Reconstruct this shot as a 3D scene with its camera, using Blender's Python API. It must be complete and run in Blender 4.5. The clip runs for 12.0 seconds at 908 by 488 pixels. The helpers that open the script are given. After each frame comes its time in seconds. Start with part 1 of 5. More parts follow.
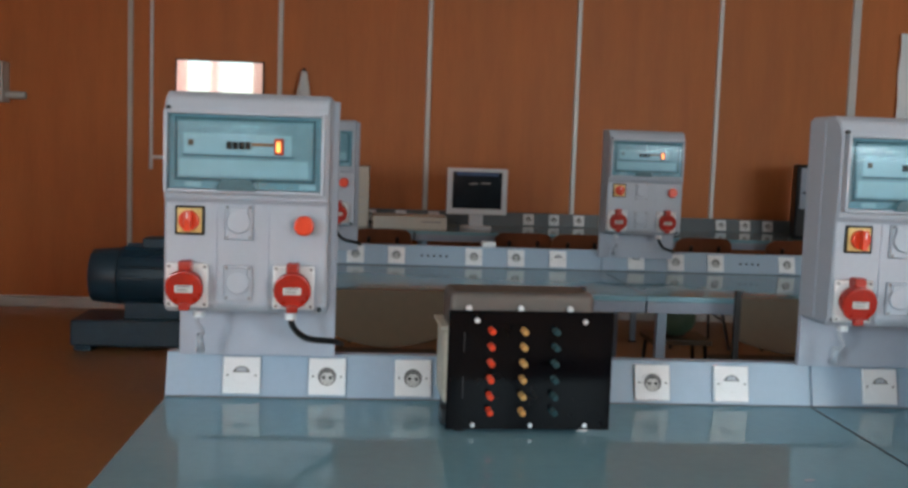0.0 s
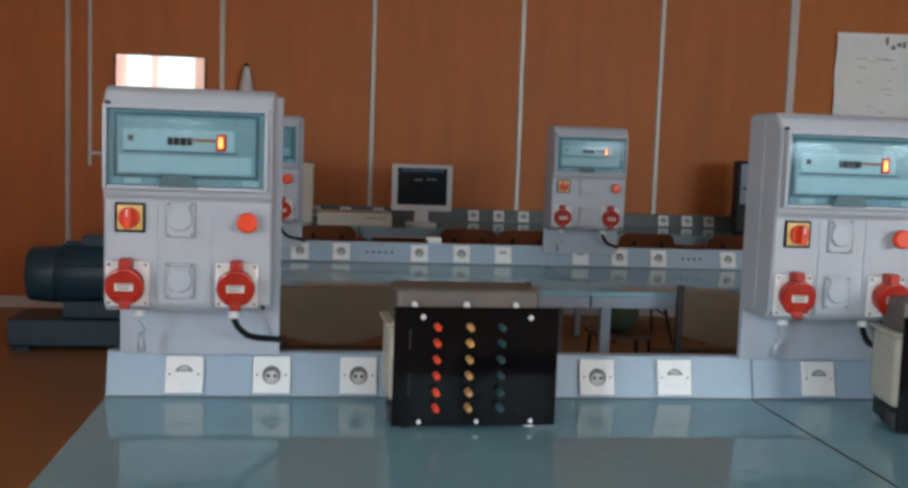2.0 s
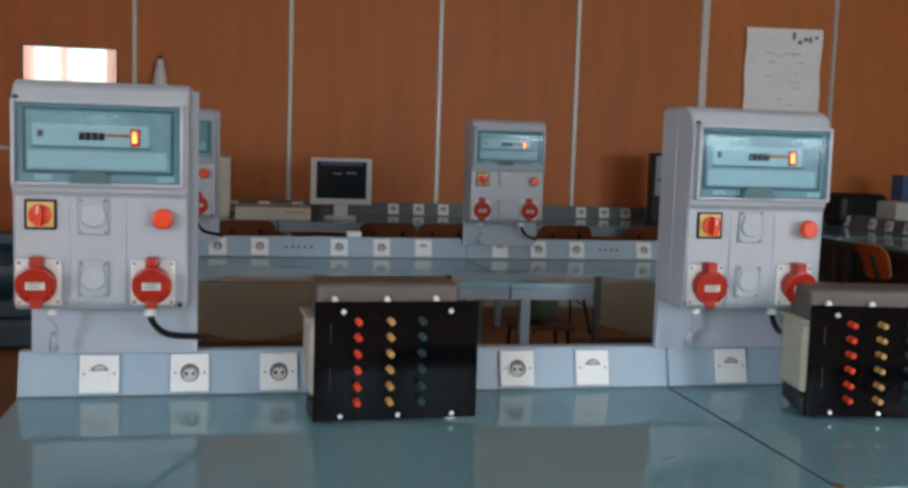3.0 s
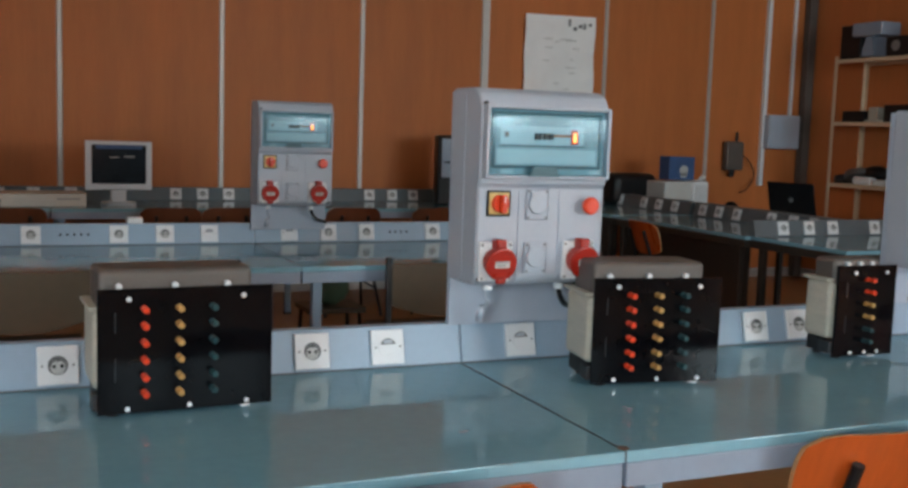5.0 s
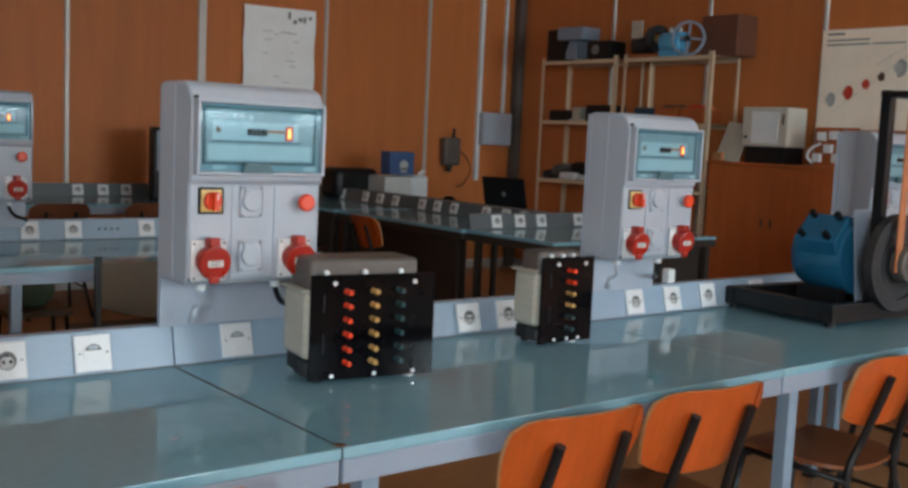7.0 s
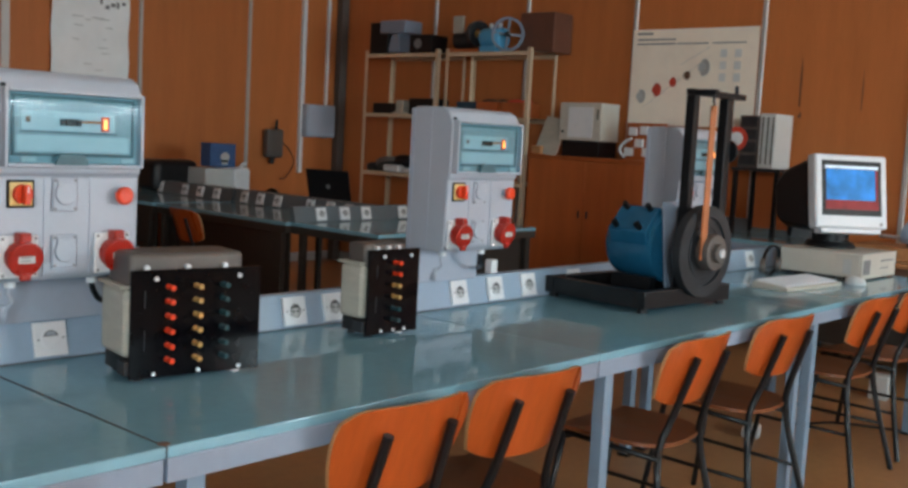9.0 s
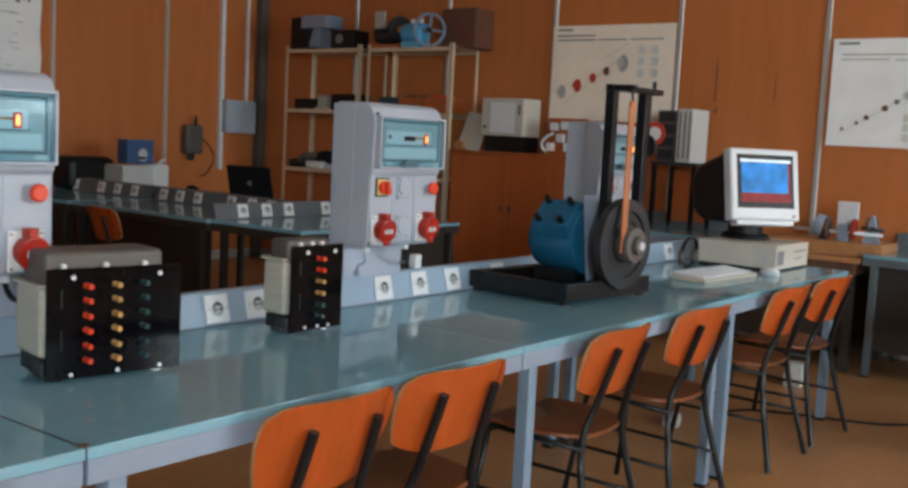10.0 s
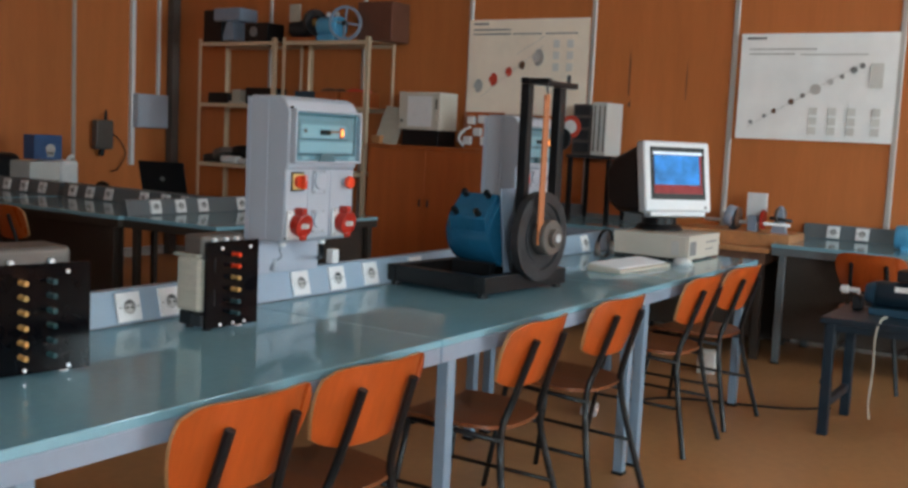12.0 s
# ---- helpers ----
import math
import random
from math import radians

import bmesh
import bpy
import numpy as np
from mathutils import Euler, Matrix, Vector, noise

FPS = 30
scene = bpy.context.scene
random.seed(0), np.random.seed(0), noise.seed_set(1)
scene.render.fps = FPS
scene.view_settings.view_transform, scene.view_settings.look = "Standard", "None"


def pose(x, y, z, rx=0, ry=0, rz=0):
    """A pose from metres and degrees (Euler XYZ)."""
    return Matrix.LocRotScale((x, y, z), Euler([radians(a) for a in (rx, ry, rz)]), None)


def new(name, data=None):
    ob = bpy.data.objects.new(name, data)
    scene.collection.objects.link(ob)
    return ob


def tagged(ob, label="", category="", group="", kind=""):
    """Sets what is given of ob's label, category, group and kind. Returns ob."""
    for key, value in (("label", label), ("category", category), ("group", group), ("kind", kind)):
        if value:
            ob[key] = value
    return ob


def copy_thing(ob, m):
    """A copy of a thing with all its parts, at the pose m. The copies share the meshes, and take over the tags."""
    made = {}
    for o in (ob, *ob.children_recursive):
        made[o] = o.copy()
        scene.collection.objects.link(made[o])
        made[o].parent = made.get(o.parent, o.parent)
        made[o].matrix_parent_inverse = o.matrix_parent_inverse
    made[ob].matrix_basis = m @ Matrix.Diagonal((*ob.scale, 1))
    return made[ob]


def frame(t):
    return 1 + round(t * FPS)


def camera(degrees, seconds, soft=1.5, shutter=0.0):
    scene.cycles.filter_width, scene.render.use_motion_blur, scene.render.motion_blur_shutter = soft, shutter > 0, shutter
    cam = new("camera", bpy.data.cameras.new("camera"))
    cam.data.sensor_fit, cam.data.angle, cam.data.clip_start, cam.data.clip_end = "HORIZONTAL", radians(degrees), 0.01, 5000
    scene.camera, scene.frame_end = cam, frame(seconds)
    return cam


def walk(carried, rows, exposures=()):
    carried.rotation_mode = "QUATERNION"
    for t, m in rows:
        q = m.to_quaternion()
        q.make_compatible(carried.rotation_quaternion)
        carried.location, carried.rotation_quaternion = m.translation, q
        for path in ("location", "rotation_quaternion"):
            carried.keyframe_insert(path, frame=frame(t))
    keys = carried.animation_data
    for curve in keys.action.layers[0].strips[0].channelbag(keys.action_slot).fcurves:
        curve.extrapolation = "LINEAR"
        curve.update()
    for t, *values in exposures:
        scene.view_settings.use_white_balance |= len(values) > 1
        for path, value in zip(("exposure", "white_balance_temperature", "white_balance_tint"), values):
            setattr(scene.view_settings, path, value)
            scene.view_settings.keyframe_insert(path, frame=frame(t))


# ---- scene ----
cam = camera(47.5, 12.0, soft=3.0)
EYE = 1.32
# seconds, yaw, pitch, roll, and the small sway of the camera in metres
ROWS = [
    (0.0, -4.25, -5.25, -1.99, -0.001, -0.003, 0.000),
    (0.5, -4.50, -5.28, -2.09, -0.002, -0.003, -0.000),
    (1.0, -5.07, -5.29, -2.09, -0.002, 0.000, -0.000),
    (1.5, -6.01, -5.35, -2.05, -0.001, 0.001, 0.000),
    (2.0, -7.31, -5.36, -2.02, -0.001, 0.002, -0.000),
    (2.5, -8.76, -5.42, -1.94, -0.002, -0.002, -0.000),
    (3.0, -11.76, -5.61, -1.85, -0.001, -0.005, 0.003),
    (3.2, -12.95, -5.74, -1.75, 0.001, -0.001, 0.001),
    (4.8, -21.97, -6.11, -1.79, -0.014, 0.009, -0.007),
    (5.0, -23.59, -6.13, -1.83, -0.009, 0.010, -0.006),
    (5.5, -27.73, -6.41, -1.82, 0.006, 0.012, -0.004),
    (6.0, -31.38, -6.50, -1.92, 0.009, 0.005, 0.001),
    (6.5, -36.11, -6.25, -2.20, 0.011, 0.004, 0.004),
    (7.0, -38.82, -5.90, -2.63, 0.015, 0.008, 0.002),
    (9.0, -48.61, -5.83, -3.10, 0.001, 0.000, 0.003),
    (9.5, -51.47, -5.83, -3.02, -0.004, -0.003, 0.002),
    (10.0, -52.86, -5.84, -2.93, -0.004, -0.005, 0.001),
    (10.5, -54.27, -5.86, -2.91, -0.005, -0.006, 0.001),
    (11.0, -55.90, -5.88, -2.88, -0.000, -0.005, 0.001),
    (11.5, -57.20, -5.94, -2.74, 0.003, -0.007, -0.002),
    (12.0, -57.37, -5.94, -2.73, 0.002, -0.008, -0.001),
]
walk(cam, [(t, pose(x, y, EYE + z, 90 + pitch, 0, yaw) @ pose(0, 0, 0, 0, 0, -roll)) for t, yaw, pitch, roll, x, y, z in ROWS],
     exposures=[(0.0, -0.09), (3.2, -0.08), (6.0, -0.05), (12.0, 0.04)])

# ---- the plan, in metres: x along the benches, y away from the windows ----
WALL_X0, WALL_X1, WALL_Y0, WALL_Y1, CEIL = -4.5, 7.28, -6.0, 8.09, 3.4
TABLE = 0.75

# ---- daylight ----
world = bpy.data.worlds.new("sky")
scene.world = world
world.use_nodes = True
wn = world.node_tree
sky = wn.nodes.new("ShaderNodeTexSky")
sky.sky_type, sky.sun_disc = "NISHITA", False
sky.sun_elevation, sky.sun_rotation = radians(38), radians(150)
wn.links.new(sky.outputs[0], wn.nodes["Background"].inputs[0])
wn.nodes["Background"].inputs[1].default_value = 0.12

# windows behind the camera (spans of x), unseen ones added along the left wall (spans of y)
WINDOWS = [(-4.3, -2.5), (-2.0, -1.0), (1.2, 3.2), (3.8, 5.4), (5.6, 7.1)]
SOUTH_WATTS = [6, 45, 50, 210, 230]
# added fill: these brighten the east wall and its charts
WEST_FILL_WINDOWS = [(-5.4, -3.4), (-2.6, -0.6)]
WEST_FILL_WATTS = [540, 20]
WIN_Z0, WIN_Z1 = 1.3, 3.15
spots = [((x0 + x1) / 2, WALL_Y0 - 0.1, x1 - x0, 0, e) for (x0, x1), e in zip(WINDOWS, SOUTH_WATTS)]
spots += [(WALL_X0 - 0.1, (y0 + y1) / 2, y1 - y0, -90, e) for (y0, y1), e in zip(WEST_FILL_WINDOWS, WEST_FILL_WATTS)]
for x, y, wide, turn, watts in spots:
    lamp = bpy.data.lights.new("window_daylight", "AREA")
    lamp.shape, lamp.size, lamp.size_y = "RECTANGLE", wide - 0.1, WIN_Z1 - WIN_Z0 - 0.1
    lamp.energy, lamp.color = watts, (0.745, 0.955, 1.035)
    ob = new("window_daylight", lamp)
    ob.matrix_world = pose(x, y, (WIN_Z0 + WIN_Z1) / 2, 90, 0, turn)


# ---- materials ----
def material(name, colour, rough=0.5, metal=0.0, spread=0.12, scale=6.0, fine=60.0, bump=0.0, stretch=(1, 1, 1),
             second=None, coat=0.0, emit=0.0, spec=0.5, rough_spread=0.1, alpha=1.0, transmission=0.0, each=0.0):
    """A surface with broad and fine variation, worked out in metres of the object."""
    m = bpy.data.materials.new(name)
    m.use_nodes = True
    nt = m.node_tree
    n, link = nt.nodes, nt.links.new
    b = n["Principled BSDF"]
    tc = n.new("ShaderNodeTexCoord")
    mp = n.new("ShaderNodeMapping")
    mp.inputs["Scale"].default_value = stretch
    link(tc.outputs["Object"], mp.inputs["Vector"])
    big, small = n.new("ShaderNodeTexNoise"), n.new("ShaderNodeTexNoise")
    for node, s, detail in ((big, scale, 4), (small, fine, 3)):
        node.inputs["Scale"].default_value, node.inputs["Detail"].default_value = s, detail
        link(mp.outputs[0], node.inputs["Vector"])
    add = n.new("ShaderNodeMath")
    add.operation = "MULTIPLY_ADD"
    link(small.outputs["Fac"], add.inputs[0])
    add.inputs[1].default_value = 0.5
    link(big.outputs["Fac"], add.inputs[2])
    ramp = n.new("ShaderNodeMapRange")
    ramp.inputs["From Min"].default_value, ramp.inputs["From Max"].default_value = 0.45, 1.05
    link(add.outputs[0], ramp.inputs["Value"])
    mix = n.new("ShaderNodeMix")
    mix.data_type = "RGBA"
    dark = [c * (1 - spread) for c in colour]
    light = second if second else [min(1, c * (1 + spread)) for c in colour]
    mix.inputs["A"].default_value, mix.inputs["B"].default_value = (*dark, 1), (*light, 1)
    link(ramp.outputs[0], mix.inputs["Factor"])
    out = mix.outputs["Result"]
    if each:
        info = n.new("ShaderNodeObjectInfo")
        hsv = n.new("ShaderNodeHueSaturation")
        rng = n.new("ShaderNodeMapRange")
        rng.inputs["To Min"].default_value, rng.inputs["To Max"].default_value = 1 - each, 1 + each
        link(info.outputs["Random"], rng.inputs["Value"])
        link(rng.outputs[0], hsv.inputs["Value"])
        link(out, hsv.inputs["Color"])
        out = hsv.outputs["Color"]
    link(out, b.inputs["Base Color"])
    rr = n.new("ShaderNodeMapRange")
    rr.inputs["To Min"].default_value, rr.inputs["To Max"].default_value = max(0.02, rough - rough_spread), min(1, rough + rough_spread)
    link(big.outputs["Fac"], rr.inputs["Value"])
    link(rr.outputs[0], b.inputs["Roughness"])
    b.inputs["Metallic"].default_value = metal
    b.inputs["Specular IOR Level"].default_value = spec
    b.inputs["Coat Weight"].default_value = coat
    b.inputs["Transmission Weight"].default_value = transmission
    b.inputs["Alpha"].default_value = alpha
    if emit:
        link(out, b.inputs["Emission Color"])
        b.inputs["Emission Strength"].default_value = emit
    if bump:
        bp = n.new("ShaderNodeBump")
        bp.inputs["Strength"].default_value, bp.inputs["Distance"].default_value = bump, 0.002
        link(small.outputs["Fac"], bp.inputs["Height"])
        link(bp.outputs[0], b.inputs["Normal"])
    return m


M_PANEL = material("veneer", (0.50, 0.158, 0.047), 0.5, spec=0.25, spread=0.11, scale=1.6, fine=13, stretch=(5, 5, 0.5), bump=0.08, each=0.06)
M_BATTEN = material("aluminium_batten", (0.50, 0.47, 0.44), 0.45, 0.35, spread=0.1, scale=3)
M_FLOOR = material("linoleum", (0.40, 0.198, 0.082), 0.38, spread=0.2, scale=1.3, fine=22, bump=0.05, rough_spread=0.12)
M_PLASTER = material("plaster", (0.84, 0.84, 0.82), 0.85, spread=0.06, scale=2, bump=0.2)
M_LAMINATE = material("grey_green_laminate", (0.20, 0.38, 0.46), 0.06, spread=0.08, scale=2.5, fine=40, rough_spread=0.02)
M_STEEL = material("blue_grey_paint", (0.25, 0.30, 0.38), 0.38, spread=0.08, scale=4, fine=50, bump=0.03)
M_LEG = material("blue_leg_paint", (0.20, 0.27, 0.35), 0.4, spread=0.1, scale=4, fine=50)
M_TRUNK = material("blue_grey_trunking", (0.29, 0.38, 0.48), 0.35, spread=0.06, scale=5, fine=70)
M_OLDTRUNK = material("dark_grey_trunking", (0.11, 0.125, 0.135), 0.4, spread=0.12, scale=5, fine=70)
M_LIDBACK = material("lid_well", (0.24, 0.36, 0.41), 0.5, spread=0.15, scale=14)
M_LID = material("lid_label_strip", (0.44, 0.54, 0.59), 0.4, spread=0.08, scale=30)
# the orange plywood again, darkened to brown for the rear chairs' shade
M_PLYSHADED = material("shaded_orange_plywood", (0.13, 0.038, 0.014), 0.4, spread=0.25, scale=3, fine=18, stretch=(6, 1, 1), each=0.1)
M_EDGE = material("dark_joint", (0.03, 0.035, 0.04), 0.6)
M_SOCKET = material("white_plastic", (0.74, 0.74, 0.75), 0.3, spread=0.04, scale=20, fine=120)
M_WELL = material("socket_well", (0.13, 0.125, 0.125), 0.4, spread=0.2, scale=40)
M_HOLE = material("black_hole", (0.015, 0.015, 0.015), 0.6)
M_BOX = material("light_grey_enclosure", (0.395, 0.425, 0.485), 0.36, spread=0.05, scale=8, fine=90, bump=0.02)
M_BOARD = material("pale_grey_board", (0.40, 0.44, 0.52), 0.45, spread=0.05, scale=5, fine=60)
M_INSIDE = material("enclosure_inside", (0.06, 0.13, 0.155), 0.5, spread=0.25, scale=12)
M_RED = material("red_plastic", (0.37, 0.016, 0.006), 0.3, spread=0.1, scale=20)
M_ORANGE = material("orange_red_plastic", (0.72, 0.050, 0.010), 0.3, spread=0.08, scale=20)
M_YELLOW = material("yellow_plate", (0.78, 0.54, 0.20), 0.4, spread=0.1, scale=20)
M_BLACK = material("black_plastic", (0.008, 0.008, 0.009), 0.4, spec=0.3, spread=0.2, scale=15)
M_GLOSSBLACK = material("black_acrylic", (0.003, 0.003, 0.004), 0.10, spec=0.11, spread=0.2, scale=15, rough_spread=0.04)
M_BREAKER = material("breaker_grey", (0.26, 0.345, 0.38), 0.4, spread=0.15, scale=30)
M_LAMP = material("lit_neon_lamp", (1.0, 0.24, 0.05), 0.4, emit=4.0, spread=0.2, scale=90)
M_CHROME = material("bright_screw", (0.8, 0.83, 0.87), 0.25, 0.35, spread=0.05)
M_CREAM = material("cream_transformer", (0.46, 0.42, 0.35), 0.55, spread=0.12, scale=12, fine=80, stretch=(1, 1, 4), bump=0.1)
M_BROWNGREY = material("core_laminations", (0.115, 0.096, 0.086), 0.5, 0.2, spread=0.15, scale=12, fine=200, bump=0.2)
M_TEAL = material("teal_plastic", (0.006, 0.045, 0.052), 0.35, spread=0.1, scale=20)
M_TERMYEL = material("yellow_terminal", (0.50, 0.27, 0.08), 0.35, spread=0.1, scale=20)
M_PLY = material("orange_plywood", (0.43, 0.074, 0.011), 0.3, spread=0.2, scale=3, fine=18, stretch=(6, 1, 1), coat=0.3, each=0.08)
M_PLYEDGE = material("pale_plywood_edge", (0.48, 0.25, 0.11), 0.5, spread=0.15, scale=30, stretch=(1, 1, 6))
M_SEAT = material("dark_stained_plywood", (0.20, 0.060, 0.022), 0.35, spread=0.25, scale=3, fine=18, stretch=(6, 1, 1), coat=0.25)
M_TUBE = material("black_steel_tube", (0.010, 0.010, 0.011), 0.4, spec=0.35, spread=0.25, scale=8)
M_MOTOR = material("blue_motor_paint", (0.012, 0.105, 0.20), 0.2, spread=0.15, scale=12, fine=90, bump=0.08)
M_MOTORD = material("dark_blue_paint", (0.018, 0.06, 0.10), 0.4, spread=0.2, scale=10, fine=60, bump=0.1)
M_IRON = material("dark_iron", (0.035, 0.036, 0.04), 0.45, 0.4, spread=0.3, scale=15, fine=120, bump=0.1)
M_PAPER = material("chart_paper", (0.95, 0.83, 0.69), 0.6, spread=0.05, scale=3, fine=12)
M_PAPERW = material("grey_white_paper", (0.93, 0.93, 0.92), 0.5, spread=0.06, scale=4, fine=10)
M_INK = material("grey_ink", (0.22, 0.21, 0.21), 0.7)
M_INKPALE = material("pale_ink", (0.50, 0.49, 0.47), 0.7)
M_INKFAINT = material("faint_ink", (0.68, 0.66, 0.62), 0.7)
M_INKRED = material("red_ink", (0.62, 0.06, 0.03), 0.6)
M_BEIGE = material("beige_computer_case", (0.55, 0.50, 0.43), 0.5, spread=0.06, scale=8)
M_MONITOR = material("light_monitor_plastic", (0.66, 0.66, 0.68), 0.4, spread=0.04, scale=8)
M_CABINET = material("orange_brown_board", (0.42, 0.105, 0.026), 0.45, spread=0.15, scale=2, fine=14, stretch=(6, 6, 0.5), bump=0.05)
M_SHELF = material("tan_steel_shelf", (0.66, 0.50, 0.34), 0.5, 0.1, spread=0.12, scale=5)
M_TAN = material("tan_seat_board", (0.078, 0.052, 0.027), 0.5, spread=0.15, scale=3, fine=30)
# dark boards, and the shade put under wall benches and wooden table
M_PANELSHADE = material("dark_panel_and_shade", (0.035, 0.025, 0.019), 0.6, spread=0.15, scale=3)
M_MIRROR = material("mirror_glass", (0.9, 0.9, 0.9), 0.03, 1.0, spread=0.01, rough_spread=0.01)
M_GREENBOTTLE = material("green_plastic", (0.10, 0.19, 0.12), 0.4, spread=0.2)
M_WOOD = material("orange_wood_board", (0.45, 0.20, 0.08), 0.45, spread=0.2, scale=3, fine=20, stretch=(1, 8, 8))
M_LIGHTBLUE = material("light_blue_paint", (0.10, 0.38, 0.62), 0.35, spread=0.15, scale=12)
M_RUST = material("worn_brown_metal", (0.16, 0.08, 0.05), 0.55, 0.3, spread=0.35, scale=14, fine=60, bump=0.2)
M_TAPE = material("leather_belt", (0.42, 0.14, 0.05), 0.55, spread=0.15, scale=12)
M_SCREENOFF = material("dark_screen", (0.012, 0.018, 0.025), 0.12, spread=0.3, scale=8, rough_spread=0.04)
M_SCREENBLUE = material("lit_blue_screen", (0.022, 0.155, 0.42), 0.35, spec=0.1, emit=0.7, spread=0.45, scale=9, fine=20)
M_SCREENRED = material("lit_red_bar", (0.20, 0.02, 0.02), 0.35, spec=0.1, emit=0.5, spread=0.3, scale=14)
M_SCREENPALE = material("lit_pale_bar", (0.65, 0.75, 0.85), 0.35, spec=0.1, emit=0.38, spread=0.15, scale=20)
M_CARTON = material("blue_carton", (0.035, 0.09, 0.22), 0.55, spread=0.2, scale=10)
M_BROWNBOX = material("brown_case", (0.13, 0.05, 0.03), 0.5, spread=0.2, scale=6)
M_GREYCASE = material("pale_grey_case", (0.55, 0.55, 0.53), 0.45, spread=0.06, scale=6)
M_STANDBLUE = material("dark_stand_paint", (0.006, 0.020, 0.034), 0.4, spread=0.2, scale=10, fine=60, bump=0.08)
M_SOCKETPALE = material("socket_insert", (0.50, 0.49, 0.48), 0.4, spread=0.15, scale=60)


def glass(name, colour, rough=0.09, clear=0.82):
    """A thin clear pane: mostly see-through, with a gloss that grows at a slant."""
    m = bpy.data.materials.new(name)
    m.use_nodes = True
    nt = m.node_tree
    nt.nodes.remove(nt.nodes["Principled BSDF"])
    out = nt.nodes["Material Output"]
    tr, gl, mix, lw, power, scaled = (nt.nodes.new("ShaderNode" + k) for k in ("BsdfTransparent", "BsdfGlossy", "MixShader", "LayerWeight", "Math", "MapRange"))
    tr.inputs[0].default_value = (*[c * clear for c in colour], 1)
    gl.inputs["Color"].default_value, gl.inputs["Roughness"].default_value = (0.9, 0.95, 1.0, 1), rough
    power.operation, power.inputs[1].default_value = "POWER", 4.0
    scaled.inputs["To Min"].default_value, scaled.inputs["To Max"].default_value = 0.03, 0.45
    lw.inputs[0].default_value = 0.5
    for a, b in ((lw.outputs["Facing"], power.inputs[0]), (power.outputs[0], scaled.inputs["Value"]), (scaled.outputs[0], mix.inputs[0]), (tr.outputs[0], mix.inputs[1]), (gl.outputs[0], mix.inputs[2]), (mix.outputs[0], out.inputs[0])):
        nt.links.new(a, b)
    return m


def cloth(name, colour):
    """A thin curtain that lets half of the daylight through."""
    m = bpy.data.materials.new(name)
    m.use_nodes = True
    nt = m.node_tree
    nt.nodes.remove(nt.nodes["Principled BSDF"])
    di, tl, mix, tc, nz, ramp = (nt.nodes.new("ShaderNode" + k) for k in ("BsdfDiffuse", "BsdfTranslucent", "MixShader", "TexCoord", "TexNoise", "Mix"))
    ramp.data_type = "RGBA"
    ramp.inputs["A"].default_value, ramp.inputs["B"].default_value = (*[c * 0.85 for c in colour], 1), (*colour, 1)
    nz.inputs["Scale"].default_value = 30
    for a, b in ((tc.outputs["Object"], nz.inputs["Vector"]), (nz.outputs["Fac"], ramp.inputs["Factor"]), (ramp.outputs["Result"], di.inputs[0]), (ramp.outputs["Result"], tl.inputs[0]), (di.outputs[0], mix.inputs[1]), (tl.outputs[0], mix.inputs[2]), (mix.outputs[0], nt.nodes["Material Output"].inputs[0])):
        nt.links.new(a, b)
    return m


M_CURTAIN = cloth("pinkish_curtain", (0.80, 0.50, 0.42))
M_GLASS = glass("smoked_lid", (0.82, 0.95, 0.98), clear=0.95)


